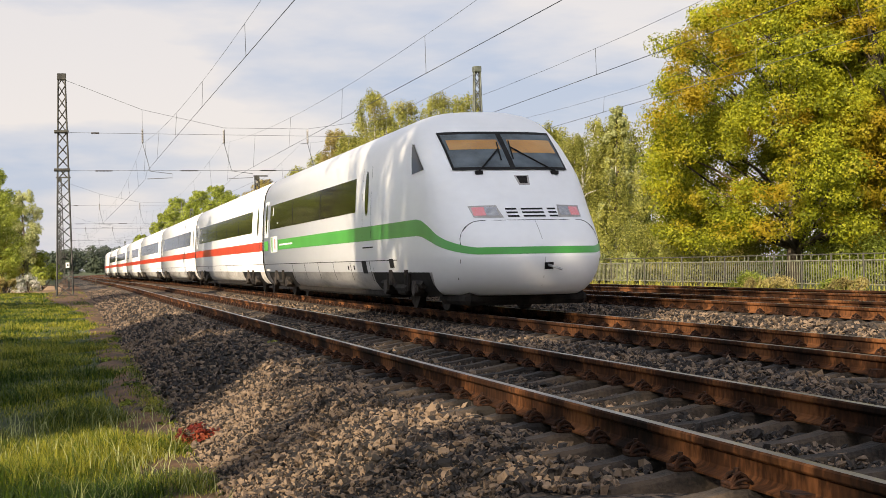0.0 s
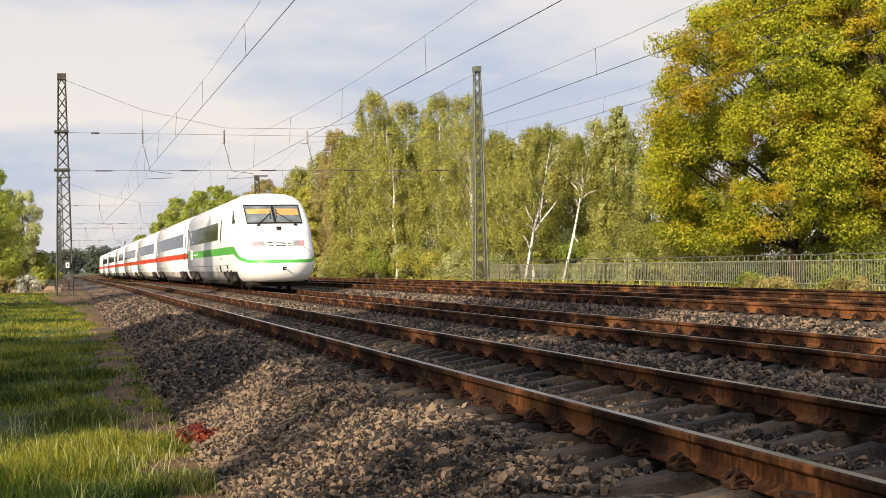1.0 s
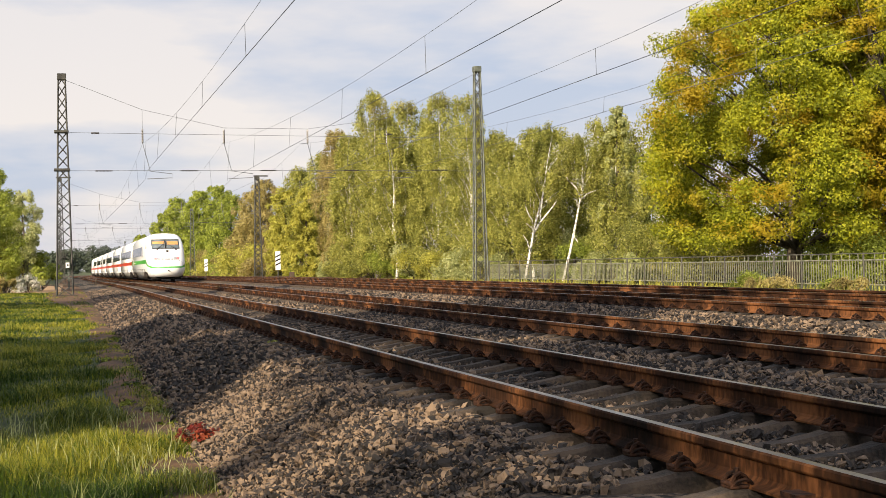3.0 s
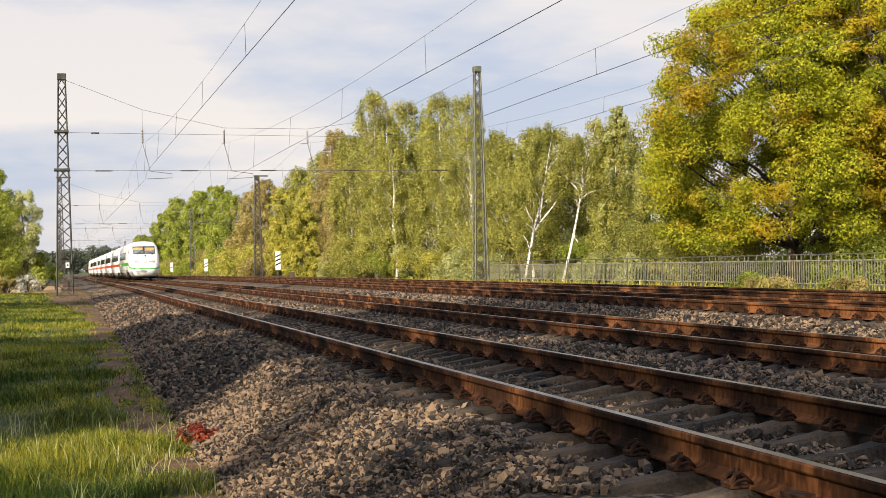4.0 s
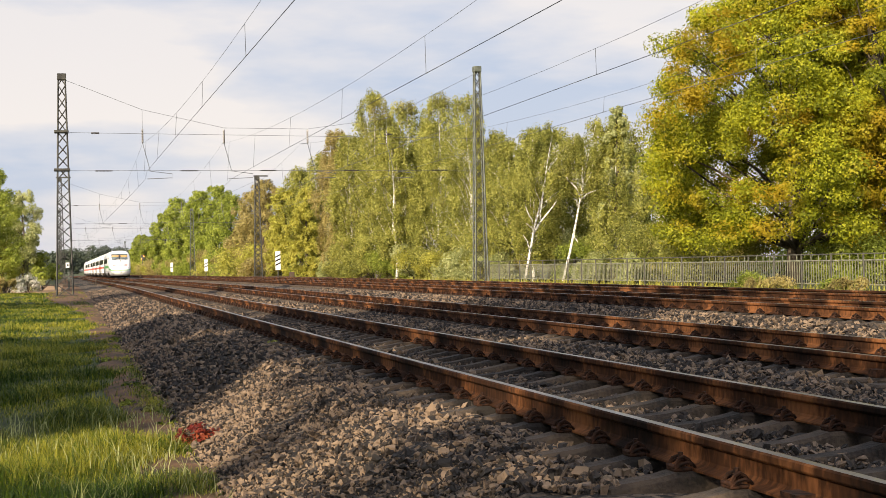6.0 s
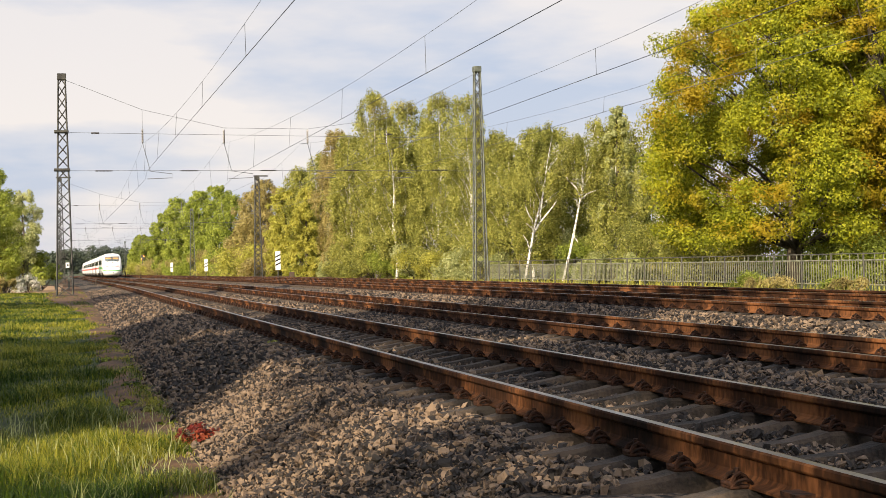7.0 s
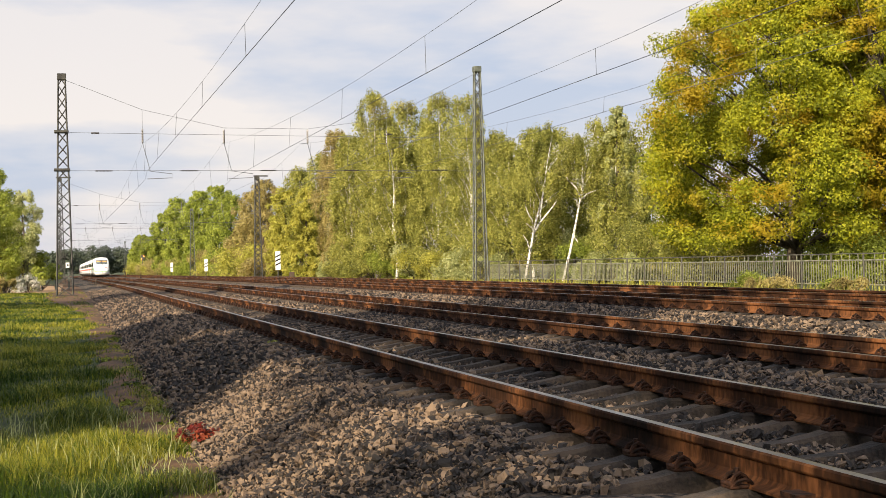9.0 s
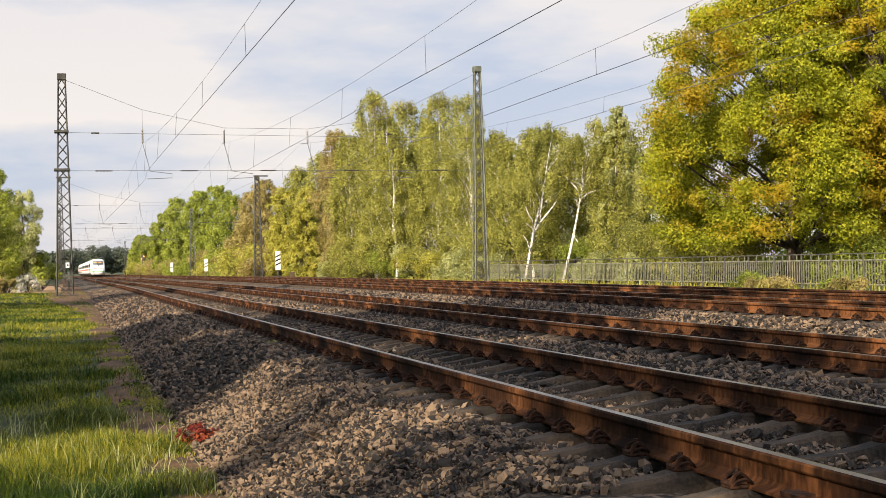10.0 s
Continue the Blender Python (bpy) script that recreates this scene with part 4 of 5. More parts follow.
# ---- overhead line ----
def lattice_mast(at, height, w0, w1, light, label):
    near = at[1] < 100
    root = new("lattice_mast")
    root.location = at
    tagged(root, label, "mast", "masts of the overhead line")
    m = M_MAST_LIGHT if light else M_MAST
    for sx in (-1, 1):
        for sy in (-1, 1):
            b = Build()
            b.tube([(sx * w0, sy * w0 * 0.8, -0.3), (sx * w1, sy * w1 * 0.8, height)], 0.042, 4)
            part("leg", b, m, root)
    n = 19
    joined = Build()
    for face in range(4):
        for i in range(n):
            u0, u1 = i / n, (i + 1) / n
            r0, r1 = w0 + (w1 - w0) * u0, w0 + (w1 - w0) * u1
            for s in (-1, 1):
                p, q = ((-s * r0, 0.8 * r0, u0 * height), (s * r1, 0.8 * r1, u1 * height))
                if face % 2:
                    p, q = (r0, p[0] * 0.8, p[2]), (r1, q[0] * 0.8, q[2])
                if face >= 2:
                    p, q = (-p[0], -p[1], p[2]), (-q[0], -q[1], q[2])
                b = Build() if near else joined
                b.tube([p, q], 0.019 if near else 0.024, 4)
                if near:
                    part("brace", b, M_MAST, root)
    if not near:
        tagged(part("bracing", joined, M_MAST, root), kind="stuff")
    b = Build()
    b.box(-w1 - 0.06, -w1 - 0.04, height - 0.32, w1 + 0.06, w1 + 0.04, height, 0.03)
    part("cap", b, m, root)
    if near:
        for z in (() if light else (5.9, 7.8)):
            b = Build()
            r = w0 + (w1 - w0) * z / height + 0.07
            b.box(-r - 0.1, -r, z - at[2] - 0.08, r, r, z - at[2] + 0.04, 0.02)
            part("bracket", b, M_MAST, root)
    if 100 < at[1] < 200:
        b = Build()
        b.box(-0.35, -0.08, height, 1.15, 0.08, height + 0.14, 0.02)
        part("cross_bar", b, M_MAST, root)
    b = Build()
    b.box(-w0 - 0.2, -w0 - 0.2, -0.5, w0 + 0.2, w0 + 0.2, 0.06, 0.03)
    part("footing", b, M_SLEEPER, root)
    return root


def insulator(b, p0, p1, r):
    pts = [Vector(p0).lerp(Vector(p1), i / 10) for i in range(11)]
    b.tube(pts, [r * (1.0 if i % 2 else 0.72) for i in range(11)], 7)


def head_span(y, xa, xb, top_a, top_b, full=True):
    """Suspension rope, upper and lower cross ropes, hangers with insulators, steady arms."""
    root = new("head_span")
    root.location = (swing(y), y, drop(y))
    tagged(root, "cross-span ropes with insulators over four tracks", "catenary span", "overhead line spans")
    r = 0.010
    hang = [(TRACK_X[0], 8.95), (TRACK_X[1] + 0.08, 8.05), (TRACK_X[2] + 0.35, 8.02), (TRACK_X[3] + 0.5, 8.6)]
    b = Build()
    b.tube([(xa, 0, top_a - 0.2)] + [(x, 0, z) for x, z in hang] + [(xb, 0, top_b - 0.3)], r, 5)
    part("suspension_rope", b, M_WIRE, root)
    b = Build()
    b.tube([(xa, 0, 7.78), (xb, 0, 7.55)], r, 5)
    part("upper_cross_rope", b, M_WIRE, root)
    b = Build()
    b.tube([(xa, 0, 5.87), (xb, 0, 5.85)], r, 5)
    part("lower_cross_rope", b, M_WIRE, root)
    for x, z in hang:
        b = Build()
        b.tube([(x, 0, z), (x, 0, 7.7)], 0.008, 4)
        part("hanger", b, M_WIRE, root)
        b = Build()
        insulator(b, (x, 0, 7.95), (x, 0, 7.25), 0.052)
        part("insulator", b, M_INSUL, root)
        near = min(TRACK_X, key=lambda q: abs(q - x))
        b = Build()
        b.tube([(x, 0, 7.25), (near - 0.02, 0, 7.25)], 0.012, 4)
        part("clamp", b, M_WIRE, root)
        if full:
            b = Build()
            b.tube([(x, 0, 7.25), (x + 0.36, 0, 5.84), (x + 1.45, 0, 5.70), (x + 1.45, 0, 5.5), (x + 0.2, 0, 5.45)], 0.017, 5)
            part("steady_arm", b, M_WIRE, root)
    for x in (xa + 2.0, (TRACK_X[0] + TRACK_X[1]) / 2 + 0.3, (TRACK_X[1] + TRACK_X[2]) / 2 + 0.3, (TRACK_X[2] + TRACK_X[3]) / 2 + 0.6, xb - 2.2):
        b = Build()
        insulator(b, (x - 0.42, 0, 5.86), (x + 0.42, 0, 5.86), 0.036)
        part("insulator", b, M_INSUL, root)
    for x in (xa + 1.6, xb - 5.0):
        b = Build()
        insulator(b, (x - 0.2, 0, 7.76), (x + 0.2, 0, 7.76), 0.05)
        part("insulator", b, M_INSUL, root)


def build_overhead():
    lattice_mast((-0.12, 74, -0.40), 11.07, 0.40, 0.16, False, "dark weathered steel lattice mast on the grass")
    lattice_mast((21.5, 74.5, -0.15), 11.6, 0.35, 0.15, True, "grey-green steel lattice mast by the fence")
    head_span(74.3, -0.12, 21.5, 10.67, 11.4)
    spans = (154, 232, 312, 392, 470)
    for i, y in enumerate(spans):
        lattice_mast((-0.2 + swing(y), y, -0.4 + drop(y)), 11.0, 0.42, 0.18, False, "distant steel lattice mast beside the tracks")
        lattice_mast((20.2 + swing(y), y, -0.3 + drop(y)), 11.0, 0.42, 0.2, i > 0, "distant steel lattice mast at the wood edge")
        head_span(y, -0.2, 20.2, 10.6, 10.6, i < 3)
    # contact wire, catenary wire and droppers over each track
    heights = ((5.45, 7.0), (5.14, 7.0), (5.17, 7.0), (5.40, 7.0))
    supports = [-6.0, 74.3, 154, 232, 312, 392, 470]
    for k, tx in enumerate(TRACK_X):
        zc, zm = heights[k]
        root = new("overhead_line")
        root.location = (tx, 0, 0)
        tagged(root, "overhead contact wire hung from catenary by droppers", "overhead line", "overhead lines of the tracks")
        low = (6.15, 5.97, 5.76, 5.82)[k]
        cat, con = [], []
        for a, c in zip(supports, supports[1:]):
            mid, half = (a + c) / 2, (c - a) / 2
            for i in range(16):
                y = a + (c - a) * i / 16
                cat.append((swing(y), y, low + (zm + 0.25 - low) * ((y - mid) / half) ** 2 + drop(y)))
                con.append((0.12 * math.cos(math.pi * (y - a) / (c - a)) + swing(y), y, zc + drop(y)))
            for j in range(-4, 5):
                y = mid + j * 10.0 - 2.9
                if a + 2 < y < c - 2:
                    zt = low + (zm + 0.25 - low) * ((y - mid) / half) ** 2
                    b = Build()
                    b.tube([(0.12 * math.cos(math.pi * (y - a) / (c - a)) + swing(y), y, zc + drop(y)), (swing(y), y, zt + drop(y))], 0.006, 4)
                    part("dropper", b, M_WIRE, root)
        b = Build()
        b.tube(cat, 0.0045, 5)
        part("catenary_wire", b, M_WIRE, root)
        b = Build()
        b.tube(con, 0.008, 5)
        part("contact_wire", b, M_WIRE, root)


# ---- fences, boards, signal ----
def build_fence():
    x, y0, z0 = 24.5, 33.0, -0.25
    bar_b = Build()
    bar_b.box(-0.010, -0.014, 0.0, 0.010, 0.014, 0.80, 0.003)
    bar_me = bar_b.mesh("bar", M_FENCE)
    short_b = Build()
    short_b.box(-0.012, -0.016, 0.0, 0.012, 0.016, 0.22, 0.004)
    short_me = short_b.mesh("bar", M_FENCE)
    post_b = Build()
    post_b.box(-0.025, -0.025, -0.3, 0.025, 0.025, 1.22, 0.006)
    for i in range(27):
        y = y0 + 2.0 * i
        old = y > 52
        root = new("fence_panel")
        root.location = (x, y, z0)
        tagged(root, "rusty dark metal railing panel with thin bars" if y > 72 else "pale grey metal railing panel with upright bars", "fence", "fence along the line")
        part("post", post_b, M_FENCE_DARK, root)
        b = Build()
        b.box(-0.02, 0, 1.175, 0.02, 2.0, 1.21, 0.008)
        part("top_rail", b, M_FENCE_DARK, root)
        if y < 82:
            for z in (0.18, 0.96):
                b = Build()
                b.box(-0.02, 0.05, z, 0.02, 1.95, z + 0.045, 0.008)
                part("rail", b, M_FENCE, root)
            for j in range(11):
                share("bar", bar_me, root, pose(0, 0.17 * j + 0.15, 0.2))
            if not old:
                for j in range(3):
                    share("bar", short_me, root, pose(0, 0.51 * j + 0.32, 0.97))
    # low railing by the path on the meadow side
    for i in range(6):
        root = new("path_railing")
        root.location = (-4.4 + i * 0.9, 101.5, -0.42)
        tagged(root, "old grey wooden rail fence by the path", "fence", "railing by the path")
        b = Build()
        b.box(-0.05, -0.05, -0.2, 0.05, 0.05, 1.25, 0.01)
        part("post", b, M_MAST_LIGHT, root)
        for z in (0.3, 0.75, 1.15):
            b = Build()
            b.box(0.0, -0.02, z, 0.9, 0.02, z + 0.05, 0.01)
            part("rail", b, M_MAST_LIGHT, root)


def build_boards():
    for i, (y, n) in enumerate(((127.5, 3), (196.0, 2), (262.0, 1))):
        root = new("distance_board")
        root.location = (18.1, y, -0.25 + drop(y))
        tagged(root, "white trackside board with %s black slanting stripe%s on a post" % (("three", "two", "one")[i], "" if n == 1 else "s"), "railway sign", "approach boards")
        b = Build()
        b.tube([(0, 0.03, -0.3), (0, 0.03, 2.5)], 0.05, 8)
        part("post", b, M_FENCE_DARK, root)
        b = Build()
        b.box(-0.23, -0.03, 0.95, 0.23, 0.0, 2.6, 0.012)
        part("board", b, M_BOARD, root)
        for k in range(n):
            z = 1.42 + 0.36 * k + 0.14 * (3 - n)
            b = Build()
            b.add([(-0.228, -0.036, z - 0.13), (0.228, -0.036, z + 0.10), (0.228, -0.036, z + 0.23), (-0.228, -0.036, z), (-0.228, -0.031, z - 0.13), (0.228, -0.031, z + 0.10), (0.228, -0.031, z + 0.23), (-0.228, -0.031, z)],
                  [(0, 1, 2, 3), (7, 6, 5, 4), (0, 4, 5, 1), (1, 5, 6, 2), (2, 6, 7, 3), (3, 7, 4, 0)])
            part("stripe", b, M_BLACK, root)
    # colour-light distant signal showing two amber lights
    root = new("distant_signal")
    root.location = (18.0, 362, -0.3)
    tagged(root, "dark trackside light signal showing two amber lights", "railway signal")
    b = Build()
    b.tube([(0, 0.1, -0.3), (0, 0.1, 4.4)], 0.09, 8)
    part("post", b, M_FENCE_DARK, root)
    b = Build()
    b.box(-0.48, -0.1, 3.5, 0.48, 0.05, 4.6, 0.05)
    part("screen", b, M_FENCE_DARK, root)
    lamp = glow("amber_signal_lamp", (1.0, 0.22, 0.04), 3.0)
    for dx, z in ((-0.3, 3.75), (0.3, 4.35)):
        b = Build()
        b.tube([(dx, -0.16, z), (dx, -0.1, z)], 0.14, 12)
        part("lamp", b, lamp, root)
    # number plate and box on the first mast
    root = new("mast_plate")
    root.location = (0.02, 73.55, 1.15)
    tagged(root, "white enamel plate with dark mark on the mast", "sign")
    b = Build()
    b.box(-0.09, -0.02, -0.13, 0.09, 0.42, 0.13, 0.01)
    part("plate", b, M_BOARD, root)
    b = Build()
    b.box(-0.04, -0.027, -0.06, 0.04, -0.021, 0.05, 0.0)
    part("mark", b, M_BLACK, root)
    # track-side cable box and short marker posts
    for x, y, h, w in ((20.0, 132, 0.75, 0.4), (9.9, 205, 0.7, 0.18), (2.2, 118, 0.5, 0.14), (10.0, 262, 1.0, 0.2)):
        root = new("marker_post")
        root.location = (x, y, -0.25 + drop(y))
        tagged(root, "small grey concrete marker post by the track", "post")
        b = Build()
        b.box(-w / 2, -w / 2, -0.3, w / 2, w / 2, h, 0.03)
        part("shaft", b, M_SLEEPER, root)


# ---- the train ----
SIDE = [(0.34, 1.18), (0.42, 1.28), (0.55, 1.37), (0.75, 1.44), (0.99, 1.485), (1.10, 1.495), (1.42, 1.505), (1.74, 1.505), (2.10, 1.495), (2.50, 1.475), (2.86, 1.445), (3.10, 1.415), (3.32, 1.37), (3.50, 1.29), (3.64, 1.18), (3.75, 1.02), (3.82, 0.80), (3.86, 0.42)]
TIP = [(0.34, -1.15), (0.42, -1.30), (0.55, -1.45), (0.75, -1.57), (1.0, -1.62), (1.25, -1.52), (1.5, -1.26), (1.79, -0.88), (2.1, -0.52), (2.58, 0.0), (2.95, 0.48), (3.33, 1.02), (3.5, 1.24), (3.64, 1.47), (3.75, 1.68), (3.82, 1.92), (3.86, 2.3)]


def lerp_table(tab, z):
    for (a, p), (b, q) in zip(tab, tab[1:]):
        if z <= b:
            t = (z - a) / (b - a)
            return p + (q - p) * max(t, 0)
    return tab[-1][1]


def half_width(z):
    return lerp_table(SIDE, z)


def nose_len(z):
    return 2.0 - 0.90 * max(0.0, min(1.0, (z - 1.3) / 1.1))


POW = 2.65


def nose_y(x, z):
    """How far back the nose's skin lies at x and height z."""
    w = half_width(z)
    u = min(abs(x) / w, 1.0)
    return lerp_table(TIP, z) + nose_len(z) * (1 - (1 - u ** POW) ** (1 / POW))


def nose_patch(name, outline, material, parent, lift, label="", nx=10, nz=6):
    """A curved panel on the nose; outline: left-bottom, right-bottom, right-top, left-top as x, z."""
    (a, b, c, d) = outline
    bu = Build()
    for j in range(nz + 1):
        v = j / nz
        for i in range(nx + 1):
            u = i / nx
            x = (a[0] * (1 - u) + b[0] * u) * (1 - v) + (d[0] * (1 - u) + c[0] * u) * v
            z = (a[1] * (1 - u) + b[1] * u) * (1 - v) + (d[1] * (1 - u) + c[1] * u) * v
            y = nose_y(x, z)
            e = 0.01
            dx = (nose_y(x + e, z) - nose_y(x - e, z)) / (2 * e)
            dz = (nose_y(x, z + e) - nose_y(x, z - e)) / (2 * e)
            nrm = Vector((dx, -1.0, dz)).normalized()
            bu.v.append(tuple(Vector((x, y, z)) + nrm * lift))
    w = nx + 1
    for j in range(nz):
        for i in range(nx):
            bu.f.append((j * w + i, j * w + i + 1, j * w + w + i + 1, j * w + w + i))
            bu.s.append(0)
    return part(name, bu, material, parent, label, smooth=True)


def nose_line(name, pts, r, material, parent):
    """A thin dark joint running over the nose through the given x, z points."""
    b = Build()
    b.tube([(x, nose_y(x, z) + r * 0.4, z) for x, z in pts], r, 5)
    return part(name, b, material, parent)


def side_oval(name, y, hw, z0, z1, material, parent, lift, side):
    """A tall pane with rounded ends, lying on a side wall."""
    b = Build()
    n = 12
    for j in range(n + 1):
        z = z0 + (z1 - z0) * j / n
        e = hw * math.sqrt(max(0.02, 1 - abs(2 * j / n - 1) ** 3.2))
        x = side * (half_width(z) + lift)
        b.v += [(x, y - e, z), (x, y + e, z)]
    for j in range(n):
        q = (2 * j, 2 * j + 1, 2 * j + 3, 2 * j + 2)
        b.f.append(q if side > 0 else q[::-1])
        b.s.append(0)
    return part(name, b, material, parent, smooth=True)


def side_strip(name, y0, y1, z0, z1, material, parent, lift, label="", side=-1, n=1, nz=3):
    """A panel lying on a side wall, following its curve, with a rim of its own thickness."""
    b = Build()
    for j in range(nz + 1):
        z = z0 + (z1 - z0) * j / nz
        x = side * (half_width(z) + lift)
        for i in range(n + 1):
            b.v.append((x, y0 + (y1 - y0) * i / n, z))
    w = n + 1
    for j in range(nz):
        for i in range(n):
            q = (j * w + i, j * w + i + 1, j * w + w + i + 1, j * w + w + i)
            b.f.append(q if side > 0 else q[::-1])
            b.s.append(0)
    return part(name, b, material, parent, label, smooth=True)


def car_shell(y_front, y_rear, nose):
    """The body: level rings from the skirt to the roof, with the rounded nose where it has one."""
    b = Build()
    levels = []
    for (za, _), (zb, _) in zip(SIDE, SIDE[1:]):
        levels += [za, (za + zb) / 2]
    levels.append(SIDE[-1][0])
    n_nose = 15 if nose else 0
    for z in levels:
        w = half_width(z)
        row = []
        if nose:
            for i in range(n_nose + 1):
                a = (i / n_nose) * math.pi / 2
                x = w * math.sin(a) ** (2 / POW)
                y = lerp_table(TIP, z) + nose_len(z) * (1 - math.cos(a) ** (2 / POW))
                row.append((x, y))
        else:
            row.append((w, y_front))
        row.append((w, y_rear))
        left = [(-x, y) for x, y in row[::-1]]
        if nose:
            left = left[:-1]
        b.v += [(x, y, z) for x, y in left + row]
    n = len(b.v) // len(levels)
    for j in range(len(levels) - 1):
        for i in range(n - 1):
            b.f.append((j * n + i, j * n + i + 1, j * n + n + i + 1, j * n + n + i))
            # end walls painted black for the shade in the gap between cars
            b.s.append(2 if not nose and i == 1 else 1 if levels[j] < 0.74 and (not nose or i in (0, n - 2)) else 0)
        b.f.append((j * n + n - 1, j * n, j * n + n, j * n + 2 * n - 1))
        b.s.append(2)
    b.f.append(tuple(range((len(levels) - 1) * n, len(levels) * n)))
    b.s.append(0)
    b.f.append(tuple(range(n - 1, -1, -1)))
    b.s.append(2)
    return b


def bogie(parent, y):
    """Running gear: outer side frames, axle boxes, springs, dampers and two wheelsets."""
    b = Build()
    for s in (-1, 1):
        b.tube([(s * 1.36, y - 1.8, 0.52), (s * 1.36, y - 0.8, 0.56), (s * 1.36, y - 0.45, 0.44), (s * 1.36, y + 0.45, 0.44), (s * 1.36, y + 0.8, 0.56), (s * 1.36, y + 1.8, 0.52)], 0.075, 6)
        b.box(s * 1.2 - 0.2, y - 0.35, 0.3, s * 1.2 + 0.2, y + 0.35, 0.42, 0.04)
    b.box(-1.2, y - 0.4, 0.4, 1.2, y + 0.4, 0.6, 0.05)
    frame_ob = part("bogie", b, M_UNDER, parent)
    for s in (-1, 1):
        for k in (-1.25, 1.25):
            b = Build()
            b.tube([(s * 1.2, y + k, 0.44), (s * 1.46, y + k, 0.44)], 0.15, 10)
            b.box(s * 1.36 - 0.09, y + k - 0.2, 0.36, s * 1.36 + 0.09, y + k + 0.2, 0.52, 0.03)
            part("axle_box", b, M_WHEEL, frame_ob)
            b = Build()
            b.tube([(s * 1.40, y + k * 0.55, 0.50), (s * 1.40, y + k * 0.55, 0.80)], [0.10, 0.10], 10)
            b.tube([(s * 1.46, y + k * 0.75, 0.40), (s * 1.46, y + k * 0.75, 0.72)], 0.035, 6)
            part("spring", b, M_WHEEL if k > 0 else M_UNDER, frame_ob)
    for k in (-1.25, 1.25):
        w = Build()
        for s in (-1, 1):
            w.tube([(s * 0.68, y + k, 0.46), (s * 0.815, y + k, 0.46)], 0.46, 24)
        w.tube([(-1.2, y + k, 0.46), (1.2, y + k, 0.46)], 0.09, 8)
        part("wheelset", w, M_WHEEL, frame_ob)


def coach_fittings(root, y0, y1, windows, doors, stripe, stripe_span, bogies):
    """Windows, doors, stripes, skirt joints and bogies of one car, on both its sides."""
    for side in (-1, 1):
        for a, b in windows:
            band = side_strip("window_band", a, b, 2.10, 2.86, M_BAND, root, 0.006, side=side)
            n = max(1, round((b - a) / 4.6))
            for k in range(1, n):
                y = a + (b - a) * k / n
                side_strip("window_post", y - 0.03, y + 0.03, 2.11, 2.85, M_BLACK, band, 0.009, side=side)
            side_strip("class_mark", b - 0.75, b - 0.60, 2.52, 2.78, M_BOARD, band, 0.010, side=side)
            side_strip("class_mark", b - 1.9, b - 1.6, 2.24, 2.28, M_BOARD, band, 0.010, side=side)
        side_strip("stripe", stripe_span[0], stripe_span[1], 1.43, 1.74, stripe, root, 0.004, side=side)
        for d in doors:
            door = side_strip("door", d - 0.46, d + 0.46, 0.78, 3.02, M_WHITE, root, 0.005, side=side)
            for e in (-0.47, 0.46):
                side_strip("door_joint", d + e, d + e + 0.02, 0.78, 3.02, M_BLACK, door, 0.007, side=side)
            side_strip("door_stripe", d - 0.46, d + 0.46, 1.43, 1.74, stripe, door, 0.008, side=side)
            side_oval("door_window", d, 0.17, 1.98, 2.95, M_BAND, door, 0.011, side)
        side_strip("skirt_joint", y0 + 0.1, y1 - 0.1, 0.985, 1.0, M_BLACK, root, 0.003, side=side)
        # flat black strips stand in for the shade inside the bogie openings
        for y in bogies:
            side_strip("bogie_opening_shade", y - 2.5, y + 2.5, 0.30, 0.75, M_BLACK, root, 0.012, side=side, nz=9)
        lo, hi = min(bogies) + 2.7, max(bogies) - 2.7
        for k in range(6):
            y = lo + (hi - lo) * k / 5
            side_strip("skirt_gap", y - 0.02, y + 0.02, 0.36, 0.98, M_BLACK, root, 0.004, side=side)
    for y in bogies:
        bogie(root, y)


